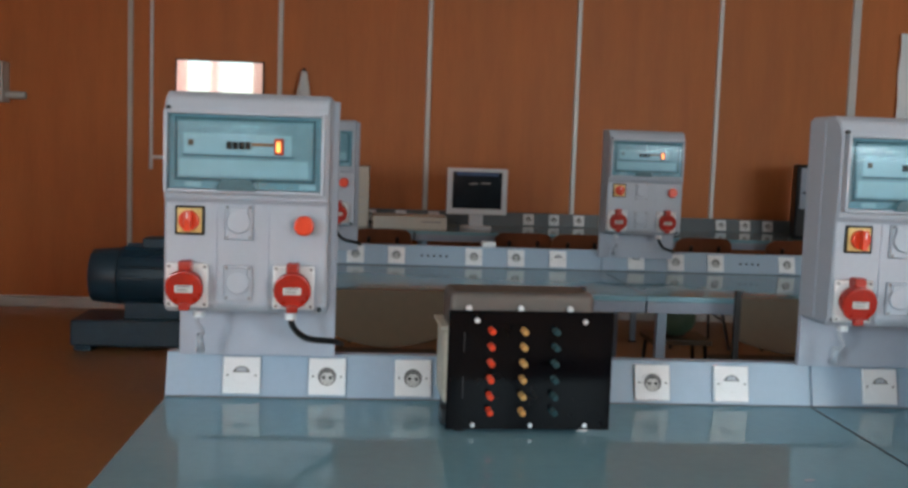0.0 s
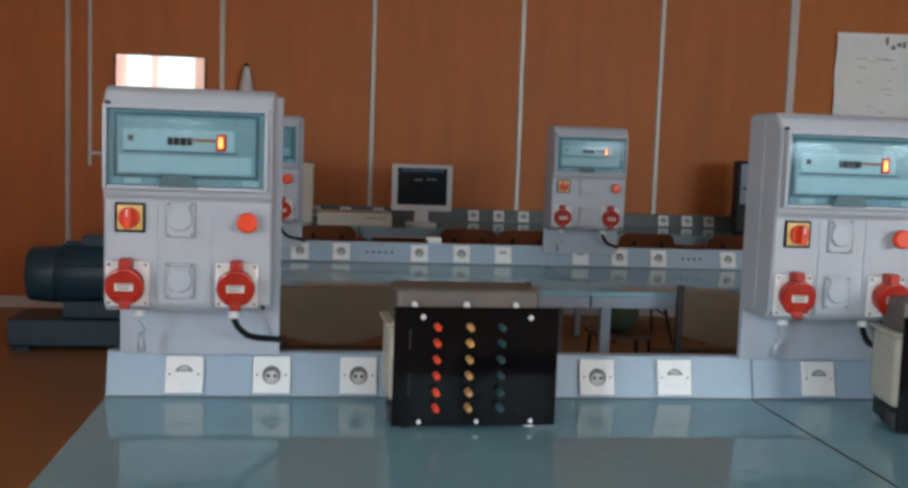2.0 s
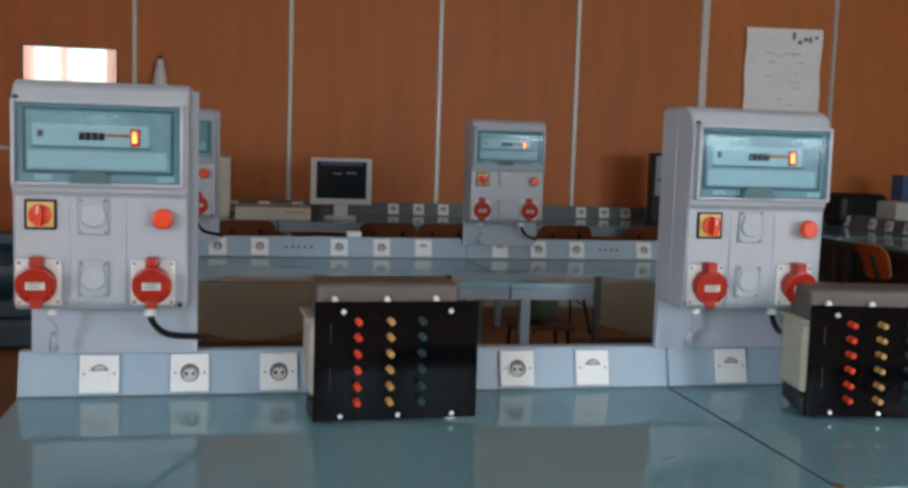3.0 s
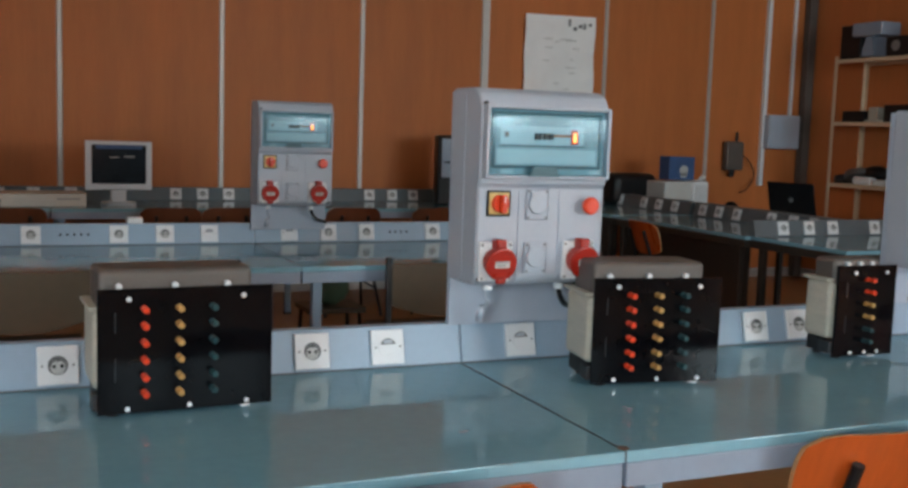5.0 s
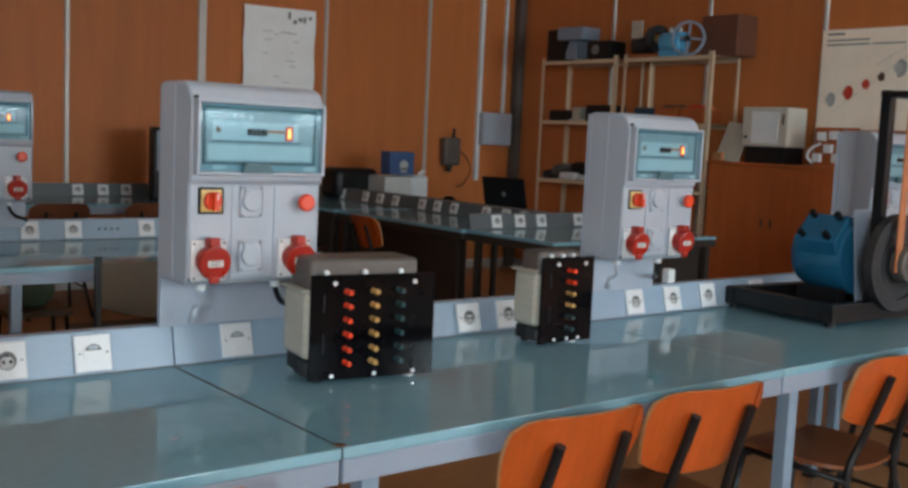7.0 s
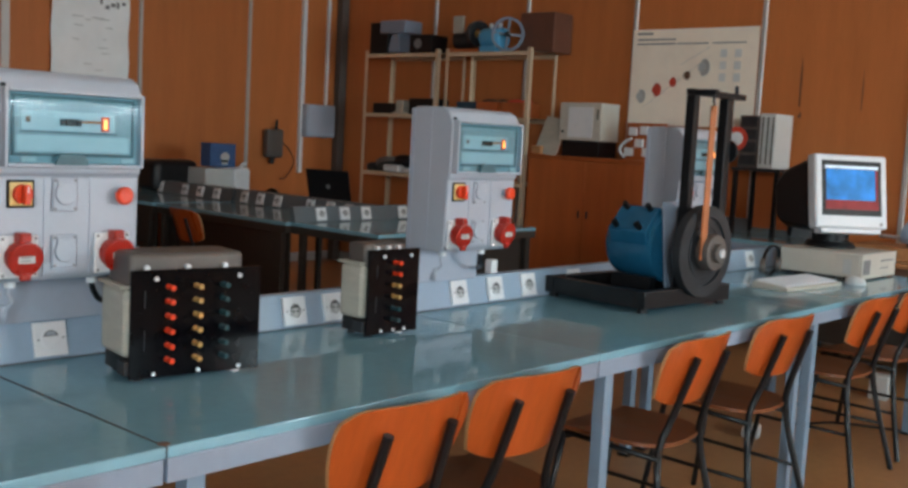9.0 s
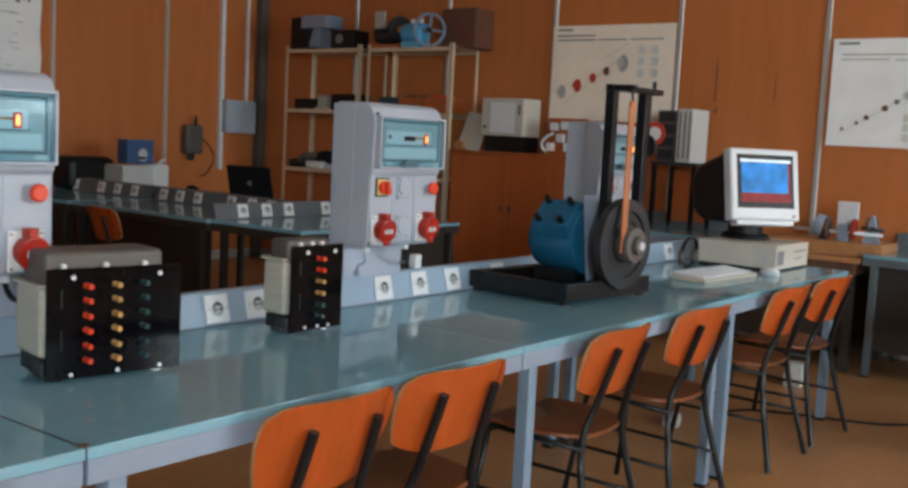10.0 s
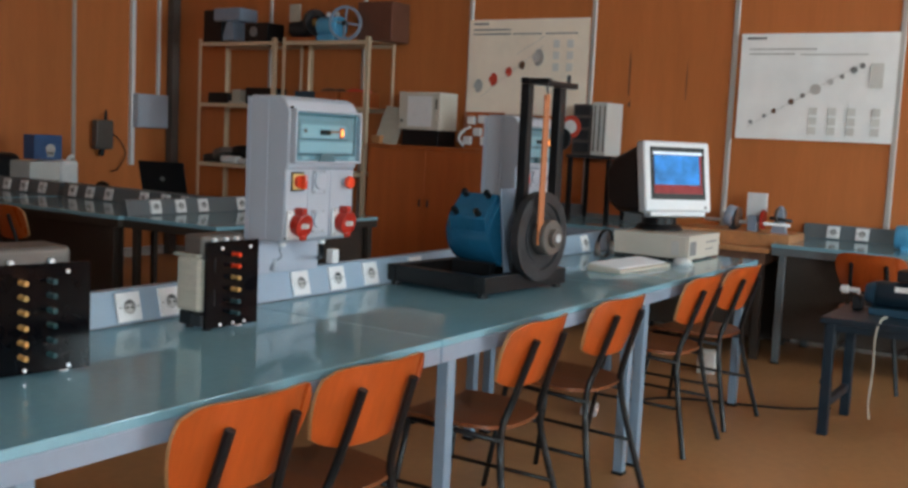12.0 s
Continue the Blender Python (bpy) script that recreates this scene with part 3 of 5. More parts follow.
# ---- distribution boards ----
def distribution_board(at, lit=True, cable=True):
    """Origin at the enclosure's lower left front corner, the front towards -y."""
    w, h, d = 0.335, 0.455, 0.165
    t = thing("distribution_board", "light grey power distribution box with red sockets and clear lid", "electrical box", at, "distribution boards")
    # body: a shell whose front is drawn as a side profile
    prof = [(0.030, 0), (d, 0), (d, h), (0.045, h), (0.020, h - 0.012), (0.006, h - 0.035), (0.0, h - 0.055), (0.004, 0.235), (0.012, 0.232), (0.014, 0.018)]
    part("enclosure", Build().slab(prof, 0, w, "x", bevel=0.007, seg=3), M_BOX, t, "light grey plastic enclosure with rounded edges")
    part("seam", Build().box(-0.0015, w + 0.0015, 0.088, 0.092, 0.01, h - 0.01), M_BOARD, t)
    # lid: frame, dark inside, rail with breakers, clear pane
    x0, x1, z0, z1 = 0.012, 0.318, 0.258, 0.408
    fr = Build()
    for a, b, c, e in ((x0 - 0.008, x0, z0 - 0.008, z1 + 0.008), (x1, x1 + 0.008, z0 - 0.008, z1 + 0.008), (x0, x1, z0 - 0.008, z0), (x0, x1, z1, z1 + 0.008)):
        fr.box(a, b, -0.022, 0.004, c, e, bevel=0.003)
    part("lid_frame", fr, M_BOX, t)
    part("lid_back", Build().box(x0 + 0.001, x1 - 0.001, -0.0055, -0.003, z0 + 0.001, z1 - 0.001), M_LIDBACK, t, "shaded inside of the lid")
    ins = Build().box(x0 + 0.018, x1 - 0.018, -0.0085, -0.006, z0 + 0.022, z1 - 0.012, bevel=0.001)
    part("cover_plate", ins, M_BREAKER, t)
    rim = Build()
    for a, b, c, e in ((x0 + 0.012, x0 + 0.0175, z0 + 0.016, z1 - 0.006), (x1 - 0.0175, x1 - 0.012, z0 + 0.016, z1 - 0.006), (x0 + 0.0175, x1 - 0.0175, z0 + 0.016, z0 + 0.0215), (x0 + 0.0175, x1 - 0.0175, z1 - 0.0115, z1 - 0.006)):
        rim.box(a, b, -0.010, -0.006, c, e, bevel=0.001)
    part("cover_rim", rim, M_INSIDE, t)
    for k in range(3):
        part("tab", Build().box(0.045 + 0.115 * k, 0.078 + 0.115 * k, -0.0095, -0.006, z0 + 0.003, z0 + 0.014, bevel=0.001), M_LID, t)
    part("slot_line", Build().box(x0 + 0.03, x1 - 0.055, -0.0110, -0.0095, z0 + 0.0655, z0 + 0.0695), M_INSIDE, t)
    part("label_strip", Build().box(x0 + 0.022, x1 - 0.026, -0.0105, -0.009, z0 + 0.026, z0 + 0.060), M_LID, t)
    part("breaker_slot", Build().box(x0 + 0.03, x1 - 0.06, -0.0105, -0.009, z0 + 0.070, z0 + 0.112), M_LID, t)
    for k in range(4):
        part("breaker", Build().box(0.128 + k * 0.0125, 0.138 + k * 0.0125, -0.0165, -0.0107, z0 + 0.082, z0 + 0.097, bevel=0.001), M_BLACK, t)
    part("breaker_bar", Build().box(0.178, 0.222, -0.0135, -0.011, z0 + 0.089, z0 + 0.095), M_TAPE, t)
    part("test_button", Build().box(0.052, 0.062, -0.014, -0.011, z0 + 0.087, z0 + 0.099, bevel=0.001), M_RUST, t)
    nl = part("neon_lamp", Build().box(0.223, 0.243, -0.0150, -0.011, z0 + 0.072, z0 + 0.106, bevel=0.002), M_ORANGE, t, "glowing orange neon lamp")
    part("glow", Build().box(0.2275, 0.2365, -0.0172, -0.0145, z0 + 0.078, z0 + 0.100, bevel=0.001), M_LAMP, nl)
    part("latch", Build().slab([(0.110, z0 - 0.002), (0.190, z0 - 0.002), (0.178, z0 + 0.022), (0.122, z0 + 0.022)], -0.0265, -0.0215, "y", bevel=0.002), M_INSIDE, t, "teal lid latch")
    pane = part("lid_pane", Build().slab([(-0.0195, z0), (-0.0165, z0), (-0.0175, z1 - 0.02), (-0.010, z1), (-0.013, z1), (-0.0205, z1 - 0.018)], x0, x1, "x"), M_GLASS, t, "clear bluish lid pane")
    pane.visible_shadow = False
    # controls
    y = 0.012
    sw = part("rotary_switch", Build().box(-0.030, 0.030, -0.004, 0, -0.030, 0.030, bevel=0.003), M_BLACK, t, "red rotary switch on a yellow plate", pose(0.053, y, 0.192))
    part("plate", Build().box(-0.025, 0.025, -0.0065, -0.0035, -0.025, 0.025, bevel=0.002), M_YELLOW, sw)
    part("knob", Build().cyl((0, -0.006, 0), (0, -0.020, 0), 0.021, 20, bevel=0.003), M_ORANGE, sw)
    part("grip", Build().box(-0.007, 0.007, -0.038, -0.0195, -0.021, 0.021, bevel=0.003), M_ORANGE, sw)
    part("pointer", Build().box(-0.0012, 0.0012, -0.039, -0.0375, 0.004, 0.018), M_SOCKET, sw)
    em = part("emergency_button", Build().cyl((0, 0, 0), (0, -0.016, 0), 0.013, 16), M_BOX, t, "orange-red mushroom stop button", pose(0.286, y, 0.188))
    part("cap", Build().cyl((0, -0.013, 0), (0, -0.030, 0), 0.021, 24, bevel=0.006), M_ORANGE, em)
    for zc in (0.190, 0.065):
        so = part("covered_socket", Build().box(-0.029, 0.029, -0.006, 0, -0.037, 0.037, bevel=0.004), M_BOX, t, "grey mains outlet with a hinged cover", pose(0.152, y, zc))
        part("cover", Build().cyl((0, -0.005, 0.002), (0, -0.014, 0.002), 0.025, 24, bevel=0.003).box(-0.020, 0.020, -0.013, -0.005, 0.012, 0.031, bevel=0.003), M_BOX, so)
        for a in (-0.023, 0.023):
            for c in (-0.031, 0.031):
                part("screw", Build().cyl((a, -0.005, c), (a, -0.0075, c), 0.0033, 8), M_INK, so)
    for xc in (0.049, 0.266):
        ce = part("industrial_socket", Build().box(-0.043, 0.043, -0.008, 0, -0.048, 0.044, bevel=0.004), M_SOCKET, t, "red five-pin industrial socket on a white flange", pose(xc, y, 0.060))
        part("collar", Build().cyl((0, -0.006, 0), (0, -0.033, -0.004), 0.034, 24, bevel=0.003), M_RED, ce)
        part("flap", Build().cyl((0, -0.031, -0.003), (0, -0.042, -0.005), 0.0385, 28, bevel=0.004).box(-0.013, 0.013, -0.040, -0.006, 0.028, 0.052, bevel=0.005).box(-0.012, 0.012, -0.041, -0.028, -0.050, -0.034, bevel=0.004), M_RED, ce)
        part("rating_label", Build().box(-0.018, 0.018, -0.0435, -0.0415, -0.012, 0.006), M_INKPALE, ce, "pale rating label")
        part("label_bars", Build().box(-0.013, 0.013, -0.0445, -0.0434, -0.001, 0.002).box(-0.013, 0.008, -0.0445, -0.0434, -0.008, -0.005), M_INK, ce)
        for a in (-0.036, 0.036):
            for c in (-0.041, 0.037):
                part("screw", Build().cyl((a, -0.007, c), (a, -0.0095, c), 0.0035, 8), M_INK, ce)
    for a in (0.105, 0.212):
        part("module_joint", Build().box(a, a + 0.0022, 0.0105, 0.0145, 0.012, 0.226), M_BOARD, t)
    for a, c, yy in ((0.010, h - 0.036, 0.000), (w - 0.016, h - 0.044, -0.001), (0.010, 0.016, 0.012), (w - 0.016, 0.012, 0.012)):
        part("corner_screw", Build().cyl((a, yy + 0.006, c), (a, yy - 0.002, c), 0.005, 8), M_HOLE, t)
    # glands, cord and cable under the box
    part("gland", Build().cyl((0.062, 0.075, -0.018), (0.062, 0.075, 0.004), 0.012, 12), M_SOCKET, t)
    part("cord", Build().tube([(0.062, 0.075, -0.015), (0.058, 0.078, -0.03), (0.070, 0.082, -0.05), (0.060, 0.10, -0.07)], 0.004), M_BOX, t, "loose white cord")
    part("plug", Build().cyl((0.060, 0.098, -0.060), (0.060, 0.11, -0.098), 0.006, 10, r2=0.010), M_BOX, t)
    part("gland", Build().cyl((0.255, 0.075, -0.020), (0.255, 0.075, 0.004), 0.012, 12), M_SOCKET, t)
    if cable:
        part("cable", Build().tube([(0.255, 0.075, -0.015), (0.262, 0.078, -0.038), (0.29, 0.10, -0.065), (0.345, 0.16, -0.082), (0.36, 0.22, -0.10)], 0.007), M_BLACK, t, "black supply cable")
    # the upright board that carries it
    part("backboard", Build().box(0.005, w + 0.012, d + 0.0015, d + 0.02, -0.118, h - 0.006, bevel=0.002), M_BOARD, t, "pale grey upright mounting board")
    return t


first = distribution_board(pose(-0.438, 2.125, 0.965))
for x in (0.974, 2.38, 3.81):
    copy_thing(first, pose(x, 2.125, 0.965))
for x in (-0.473, 1.072):
    larger = copy_thing(first, pose(x, 4.79, 0.946) @ Matrix.Diagonal((1.08, 1.0, 1.08, 1)))
    tagged(larger, "large light grey power distribution box with red sockets")


# ---- transformer units with terminal panels ----
def transformer_unit(at, width, columns, label, deep=0.165, rise=0.034):
    """Origin at the lower left corner of the black panel; the panel faces -y."""
    h = 0.250
    t = thing("transformer_unit", label, "transformer", at, "transformer units")
    part("panel", Build().box(0, width, 0, 0.006, 0.007, h, bevel=0.001), M_GLOSSBLACK, t, "glossy black terminal panel")
    z = 0.010
    part("core", Build().box(0.004, width - 0.036, 0.02, deep - 0.015, 0.165, h + rise, bevel=0.012, seg=3), M_BROWNGREY, t, "grey-brown iron core with rounded corners")
    part("base_bracket", Build().box(0.004, width - 0.05, 0.0065, deep - 0.005, 0.012, 0.05, bevel=0.003), M_BLACK, t)
    part("coil", Build().box(-0.006, width - 0.06, 0.02, deep, 0.052, 0.205, bevel=0.012, seg=3), M_CREAM, t, "cream wound coil")
    part("coil_flange", Build().box(-0.013, width - 0.055, 0.024, deep + 0.005, 0.2055, 0.213, bevel=0.002), M_CREAM, t)
    for a, mat in ((0.03, M_BLACK), (width - 0.05, M_SOCKET)):
        for yy in (0.025, deep - 0.02):
            part("foot", Build().cyl((a, yy, 0), (a, yy, 0.012), 0.012, 12), mat, t)
    part("bracket_plate", Build().box(-0.008, 0.03, 0.0075, 0.05, 0.014, 0.046, bevel=0.002), M_IRON, t)
    rows = [0.212, 0.180, 0.147, 0.114, 0.080, 0.048]
    master = {}
    for cx, mats in columns:
        for k, rz in enumerate(rows):
            m = mats[k] if isinstance(mats, list) else mats
            if m.name not in master:
                master[m.name] = part("terminal", Build().cyl((0, -0.004, 0), (0, -0.025, 0), 0.0048, 12, bevel=0.001).cyl((0, -0.022, 0), (0, -0.031, 0), 0.0064, 12, bevel=0.0015).cyl((0, 0, 0), (0, -0.005, 0), 0.0064, 12, bevel=0.001), m, t, "", pose(cx, 0, rz))
            else:
                twin(master[m.name], t, pose(cx, 0, rz))
    for a in (0.058, width * 0.825):
        part("panel_screw", Build().cyl((a, 0.001, 0.230), (a, -0.004, 0.230), 0.0055, 10, bevel=0.001), M_CHROME, t)
    for a in (0.055, width / 2 + 0.004, width - 0.052):
        part("panel_screw", Build().cyl((a, 0.001, 0.016), (a, -0.004, 0.016), 0.0050, 10, bevel=0.001), M_CHROME, t)
        part("core_bolt", Build().cyl((a * 0.9 - 0.008, 0.022, h + 0.003), (a * 0.9 - 0.008, 0.008, h + 0.003), 0.0065, 10, bevel=0.001), M_CHROME, t)
    for za, zb in ((0.165, 0.205), (0.07, 0.115)):
        part("panel_mark", Build().box(0.032, 0.034, -0.0010, 0.001, za, zb), M_IRON, t, "faint engraved mark")
    return t


full = [(0.086, M_ORANGE), (0.152, M_TERMYEL), (0.217, M_TEAL)]
transformer_unit(pose(0.145, 2.03, TABLE, 0, 0, 2.2), 0.338, full, "black-panelled transformer unit with red, yellow and teal terminals")
transformer_unit(pose(1.203, 1.987, TABLE, 0, 0, -9.5), 0.315, full, "black-panelled transformer unit with red, yellow and teal terminals", 0.16)
transformer_unit(pose(1.992, 2.067, TABLE, 0, 0, -2), 0.198, [(0.098, [M_ORANGE, M_ORANGE, M_TERMYEL, M_TERMYEL, M_TEAL, M_TEAL])], "narrow transformer unit with a single column of terminals", 0.115, 0.016)


# ---- plywood chairs ----
def plywood_chair(at, ply=M_PLY, seat=M_SEAT, label="orange plywood chair with a dark seat and black legs", wide=0.40, group="chairs along the front bench"):
    """Origin on the floor under the seat's middle; the sitter looks to +y."""
    t = thing("plywood_chair", label, "chair", at, group)
    # backrest: a bent rounded board
    nx, nz, th = 14, 8, 0.011
    b = Build()
    bm = b.bm
    grid = []
    for side in (0, 1):
        g = []
        for j in range(nz + 1):
            v = j / nz
            row = []
            for i in range(nx + 1):
                u = 2 * i / nx - 1
                half = wide / 2 * (1 - 0.16 * (1 - v) ** 2 - 0.07 * v ** 6)
                top = 0.217 - 0.030 * abs(u) ** 8
                low = 0.030 * abs(u) ** 4
                z = 0.556 + low + (top - low) * v
                y = -0.205 + 0.045 * u * u - 0.075 * (z - 0.548) / 0.225 - th * side
                row.append(bm.verts.new((u * half, y, z)))
            g.append(row)
        grid.append(g)
    f, r = grid
    for j in range(nz):
        for i in range(nx):
            bm.faces.new((f[j][i], f[j][i + 1], f[j + 1][i + 1], f[j + 1][i]))
            bm.faces.new((r[j][i], r[j + 1][i], r[j + 1][i + 1], r[j][i + 1]))
    rim = [(0, i) for i in range(nx)] + [(j, nx) for j in range(nz)] + [(nz, i) for i in range(nx, 0, -1)] + [(j, 0) for j in range(nz, 0, -1)]
    for (j, i), (k, l) in zip(rim, rim[1:] + rim[:1]):
        q = bm.faces.new((f[j][i], r[j][i], r[k][l], f[k][l]))
        q.material_index = 1
    bmesh.ops.recalc_face_normals(bm, faces=list(bm.faces))
    part("backrest", b, [ply, M_PLYEDGE], t, "bent orange plywood backrest")
    # seat: a shallow dished board with rounded corners
    b = Build()
    bm = b.bm
    rings = []
    for layer in (0, 1):
        centre = bm.verts.new((0, 0, 0.432 - 0.012 * layer))
        rr = []
        for s in (0.5, 1.0):
            ring = []
            for k in range(28):
                a = 2 * math.pi * k / 28
                c, d = math.cos(a), math.sin(a)
                e = 0.55
                x = 0.195 * s * math.copysign(abs(c) ** e, c) * (1 - 0.06 * (-d if d < 0 else 0))
                y = 0.20 * s * math.copysign(abs(d) ** e, d)
                ring.append(bm.verts.new((x, y, 0.432 + 0.012 * s * s * abs(c) - (0.018 * s if d > 0.6 else 0) - 0.012 * layer)))
            rr.append(ring)
        rings.append((centre, rr))
    for layer, (centre, rr) in enumerate(rings):
        for k in range(28):
            n = (k + 1) % 28
            bm.faces.new((centre, rr[0][k], rr[0][n]))
            bm.faces.new((rr[0][k], rr[1][k], rr[1][n], rr[0][n]))
    for k in range(28):
        n = (k + 1) % 28
        bm.faces.new((rings[0][1][1][k], rings[1][1][1][k], rings[1][1][1][n], rings[0][1][1][n]))
    bmesh.ops.recalc_face_normals(bm, faces=list(bm.faces))
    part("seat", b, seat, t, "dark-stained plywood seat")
    for s in (-1, 1):
        part("rear_leg", Build().tube([(s * 0.205, -0.275, 0.0), (s * 0.160, -0.215, 0.25), (s * 0.128, -0.188, 0.42), (s * 0.105, -0.215, 0.53), (s * 0.095, -0.277, 0.715)], 0.012, 8, smooth=3), M_TUBE, t)
        part("front_leg", Build().tube([(s * 0.185, 0.20, 0.0), (s * 0.150, 0.14, 0.415)], 0.0105, 8, smooth=1), M_TUBE, t)
        part("side_rail", Build().tube([(s * 0.142, -0.195, 0.395), (s * 0.150, 0.14, 0.409)], 0.009, 8, smooth=1), M_TUBE, t)
        part("stretcher", Build().tube([(s * 0.160, -0.228, 0.20), (s * 0.168, 0.168, 0.20)], 0.007, 8, smooth=1), M_TUBE, t)
    part("cross_bar", Build().tube([(-0.150, 0.13, 0.398), (0.150, 0.13, 0.398)], 0.009, 8, smooth=1), M_TUBE, t)
    return t


chair = plywood_chair(pose(1.568, 1.71, 0, 0, 0, -2))
for x, y, a in ((2.02, 1.715, -4), (2.835, 1.71, 1), (3.478, 1.71, -4), (4.366, 1.71, -2), (4.92, 1.70, -5), (0.585, 1.66, 2)):
    copy_thing(chair, pose(x, y, 0, 0, 0, a))


# ---- second row: wide tan chairs and what lies under the bench ----
def tan_chair(at, label="wide tan chair with a dark frame"):
    """Origin on the floor under the seat; the sitter looks to +y."""
    t = thing("tan_chair", label, "chair", at, "chairs at the middle bench")
    n = 12
    pts = [(-0.24, 0.77), (0.24, 0.775)] + [(0.24 - 0.48 * k / n, 0.60 - 0.055 * math.sin(math.pi * k / n)) for k in range(n + 1)]
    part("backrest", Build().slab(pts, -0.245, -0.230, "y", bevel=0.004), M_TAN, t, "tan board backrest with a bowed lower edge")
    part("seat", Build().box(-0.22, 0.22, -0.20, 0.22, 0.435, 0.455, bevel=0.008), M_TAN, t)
    for s in (-1, 1):
        part("rear_post", Build().box(s * 0.245 - 0.012, s * 0.245 + 0.012, -0.255, -0.2285, 0, 0.80, bevel=0.003), M_TUBE, t)
        part("front_leg", Build().box(s * 0.215 - 0.012, s * 0.215 + 0.012, 0.17, 0.195, 0, 0.434, bevel=0.003), M_TUBE, t)
        part("side_rail", Build().box(s * 0.23 - 0.010, s * 0.23 + 0.010, -0.228, 0.169, 0.40, 0.425, bevel=0.003), M_TUBE, t)
    return t


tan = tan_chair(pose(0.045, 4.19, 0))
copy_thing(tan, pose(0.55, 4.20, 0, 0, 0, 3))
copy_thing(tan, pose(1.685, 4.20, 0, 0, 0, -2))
t = thing("backpack", "dark green bag lying on a stool", "bag", pose(1.6, 5.35, 0))
part("stool", Build().box(-0.16, 0.16, -0.14, 0.14, 0.34, 0.37, bevel=0.005), M_TAN, t)
for sx in (-0.13, 0.13):
    for sy in (-0.11, 0.11):
        part("stool_leg", Build().cyl((sx * 1.15, sy * 1.15, 0), (sx, sy, 0.34), 0.011, 8), M_TUBE, t)
part("bag", Build().ball((0, 0, 0.46), 0.1, 1.05, 0.8, 0.95, 14), M_GREENBOTTLE, t)

# ---- rear bench: computer corner ----
t = thing("lcd_monitor", "light grey flat monitor with a dark screen", "monitor", pose(0.702, 7.4, TABLE))
part("bezel", Build().box(-0.218, 0.218, -0.02, 0.03, 0.105, 0.438, bevel=0.008), M_MONITOR, t)
part("screen", Build().box(-0.178, 0.178, -0.0225, -0.019, 0.148, 0.412), M_SCREENOFF, t, "dark screen with faint text")
part("menu_bar", Build().box(-0.15, 0.15, -0.024, -0.0223, 0.385, 0.408), M_CARTON, t)
part("text_bar", Build().box(-0.06, 0.0, -0.0240, -0.0223, 0.325, 0.331), M_INKPALE, t)
part("text_bar", Build().box(0.03, 0.10, -0.0240, -0.0223, 0.330, 0.336), M_INKPALE, t)
part("neck", Build().box(-0.05, 0.05, 0.0, 0.05, 0.02, 0.106, bevel=0.006), M_MONITOR, t)
part("foot", Build().cyl((0, 0.01, 0), (0, 0.01, 0.022), 0.115, 24, bevel=0.006), M_MONITOR, t)
t = thing("desktop_computer", "flat beige desktop computer lying on the rear bench", "computer", pose(0.22, 7.36, TABLE))
part("case", Build().box(-0.26, 0.26, -0.14, 0.16, 0.0, 0.09, bevel=0.006), M_BEIGE, t)
part("drive_slot", Build().box(0.08, 0.22, -0.1415, -0.1395, 0.05, 0.058), M_INK, t)
t = thing("computer_tower", "beige computer tower standing on the rear bench", "computer", pose(-0.172, 7.45, TABLE))
part("case", Build().box(-0.10, 0.10, -0.10, 0.25, 0.0, 0.425, bevel=0.008), M_BEIGE, t)
for k in range(4):
    part("vent", Build().box(-0.03, 0.07, -0.1025, -0.0995, 0.10 + 0.05 * k, 0.112 + 0.05 * k), M_INKPALE, t)
whole("webcam", Build().ball((0, 0, 0.03), 0.03, 1, 1, 1, 12).box(-0.05, 0.05, -0.03, 0.03, 0, 0.012, bevel=0.003), M_SOCKET, "small white device on the rear bench", "device", pose(0.08, 7.66, TABLE + 0.0))
whole("white_box", Build().box(-0.035, 0.035, -0.03, 0.03, 0, 0.028, bevel=0.004), M_SOCKET, "small white box behind the middle bench trunking", "box", pose(0.54, 5.0, TABLE + 0.099))
t = thing("black_computer", "black computer tower with a grey front panel", "computer", pose(3.205, 7.50, TABLE, 0, 0, -18))
part("case", Build().box(-0.11, 0.11, -0.12, 0.22, 0.0, 0.545, bevel=0.02), M_BLACK, t)
part("front_panel", Build().box(-0.075, 0.085, -0.124, -0.1195, 0.22, 0.52, bevel=0.002), M_STEEL, t)
part("drive_slot", Build().box(-0.06, 0.07, -0.1265, -0.1235, 0.33, 0.345), M_HOLE, t)

# same chairs as in front, with the rear shade put into the colour
brown = plywood_chair(pose(0.02, 7.16, 0, 0, 0, 3), M_PLYSHADED, M_SEAT, "plywood chair with black legs, painted brown for the shade by the rear bench", group="chairs at the rear bench")
for x, a in ((1.0, -4), (1.35, 6), (2.25, -3), (2.85, 5)):
    copy_thing(brown, pose(x, 7.16, 0, 0, 0, a))

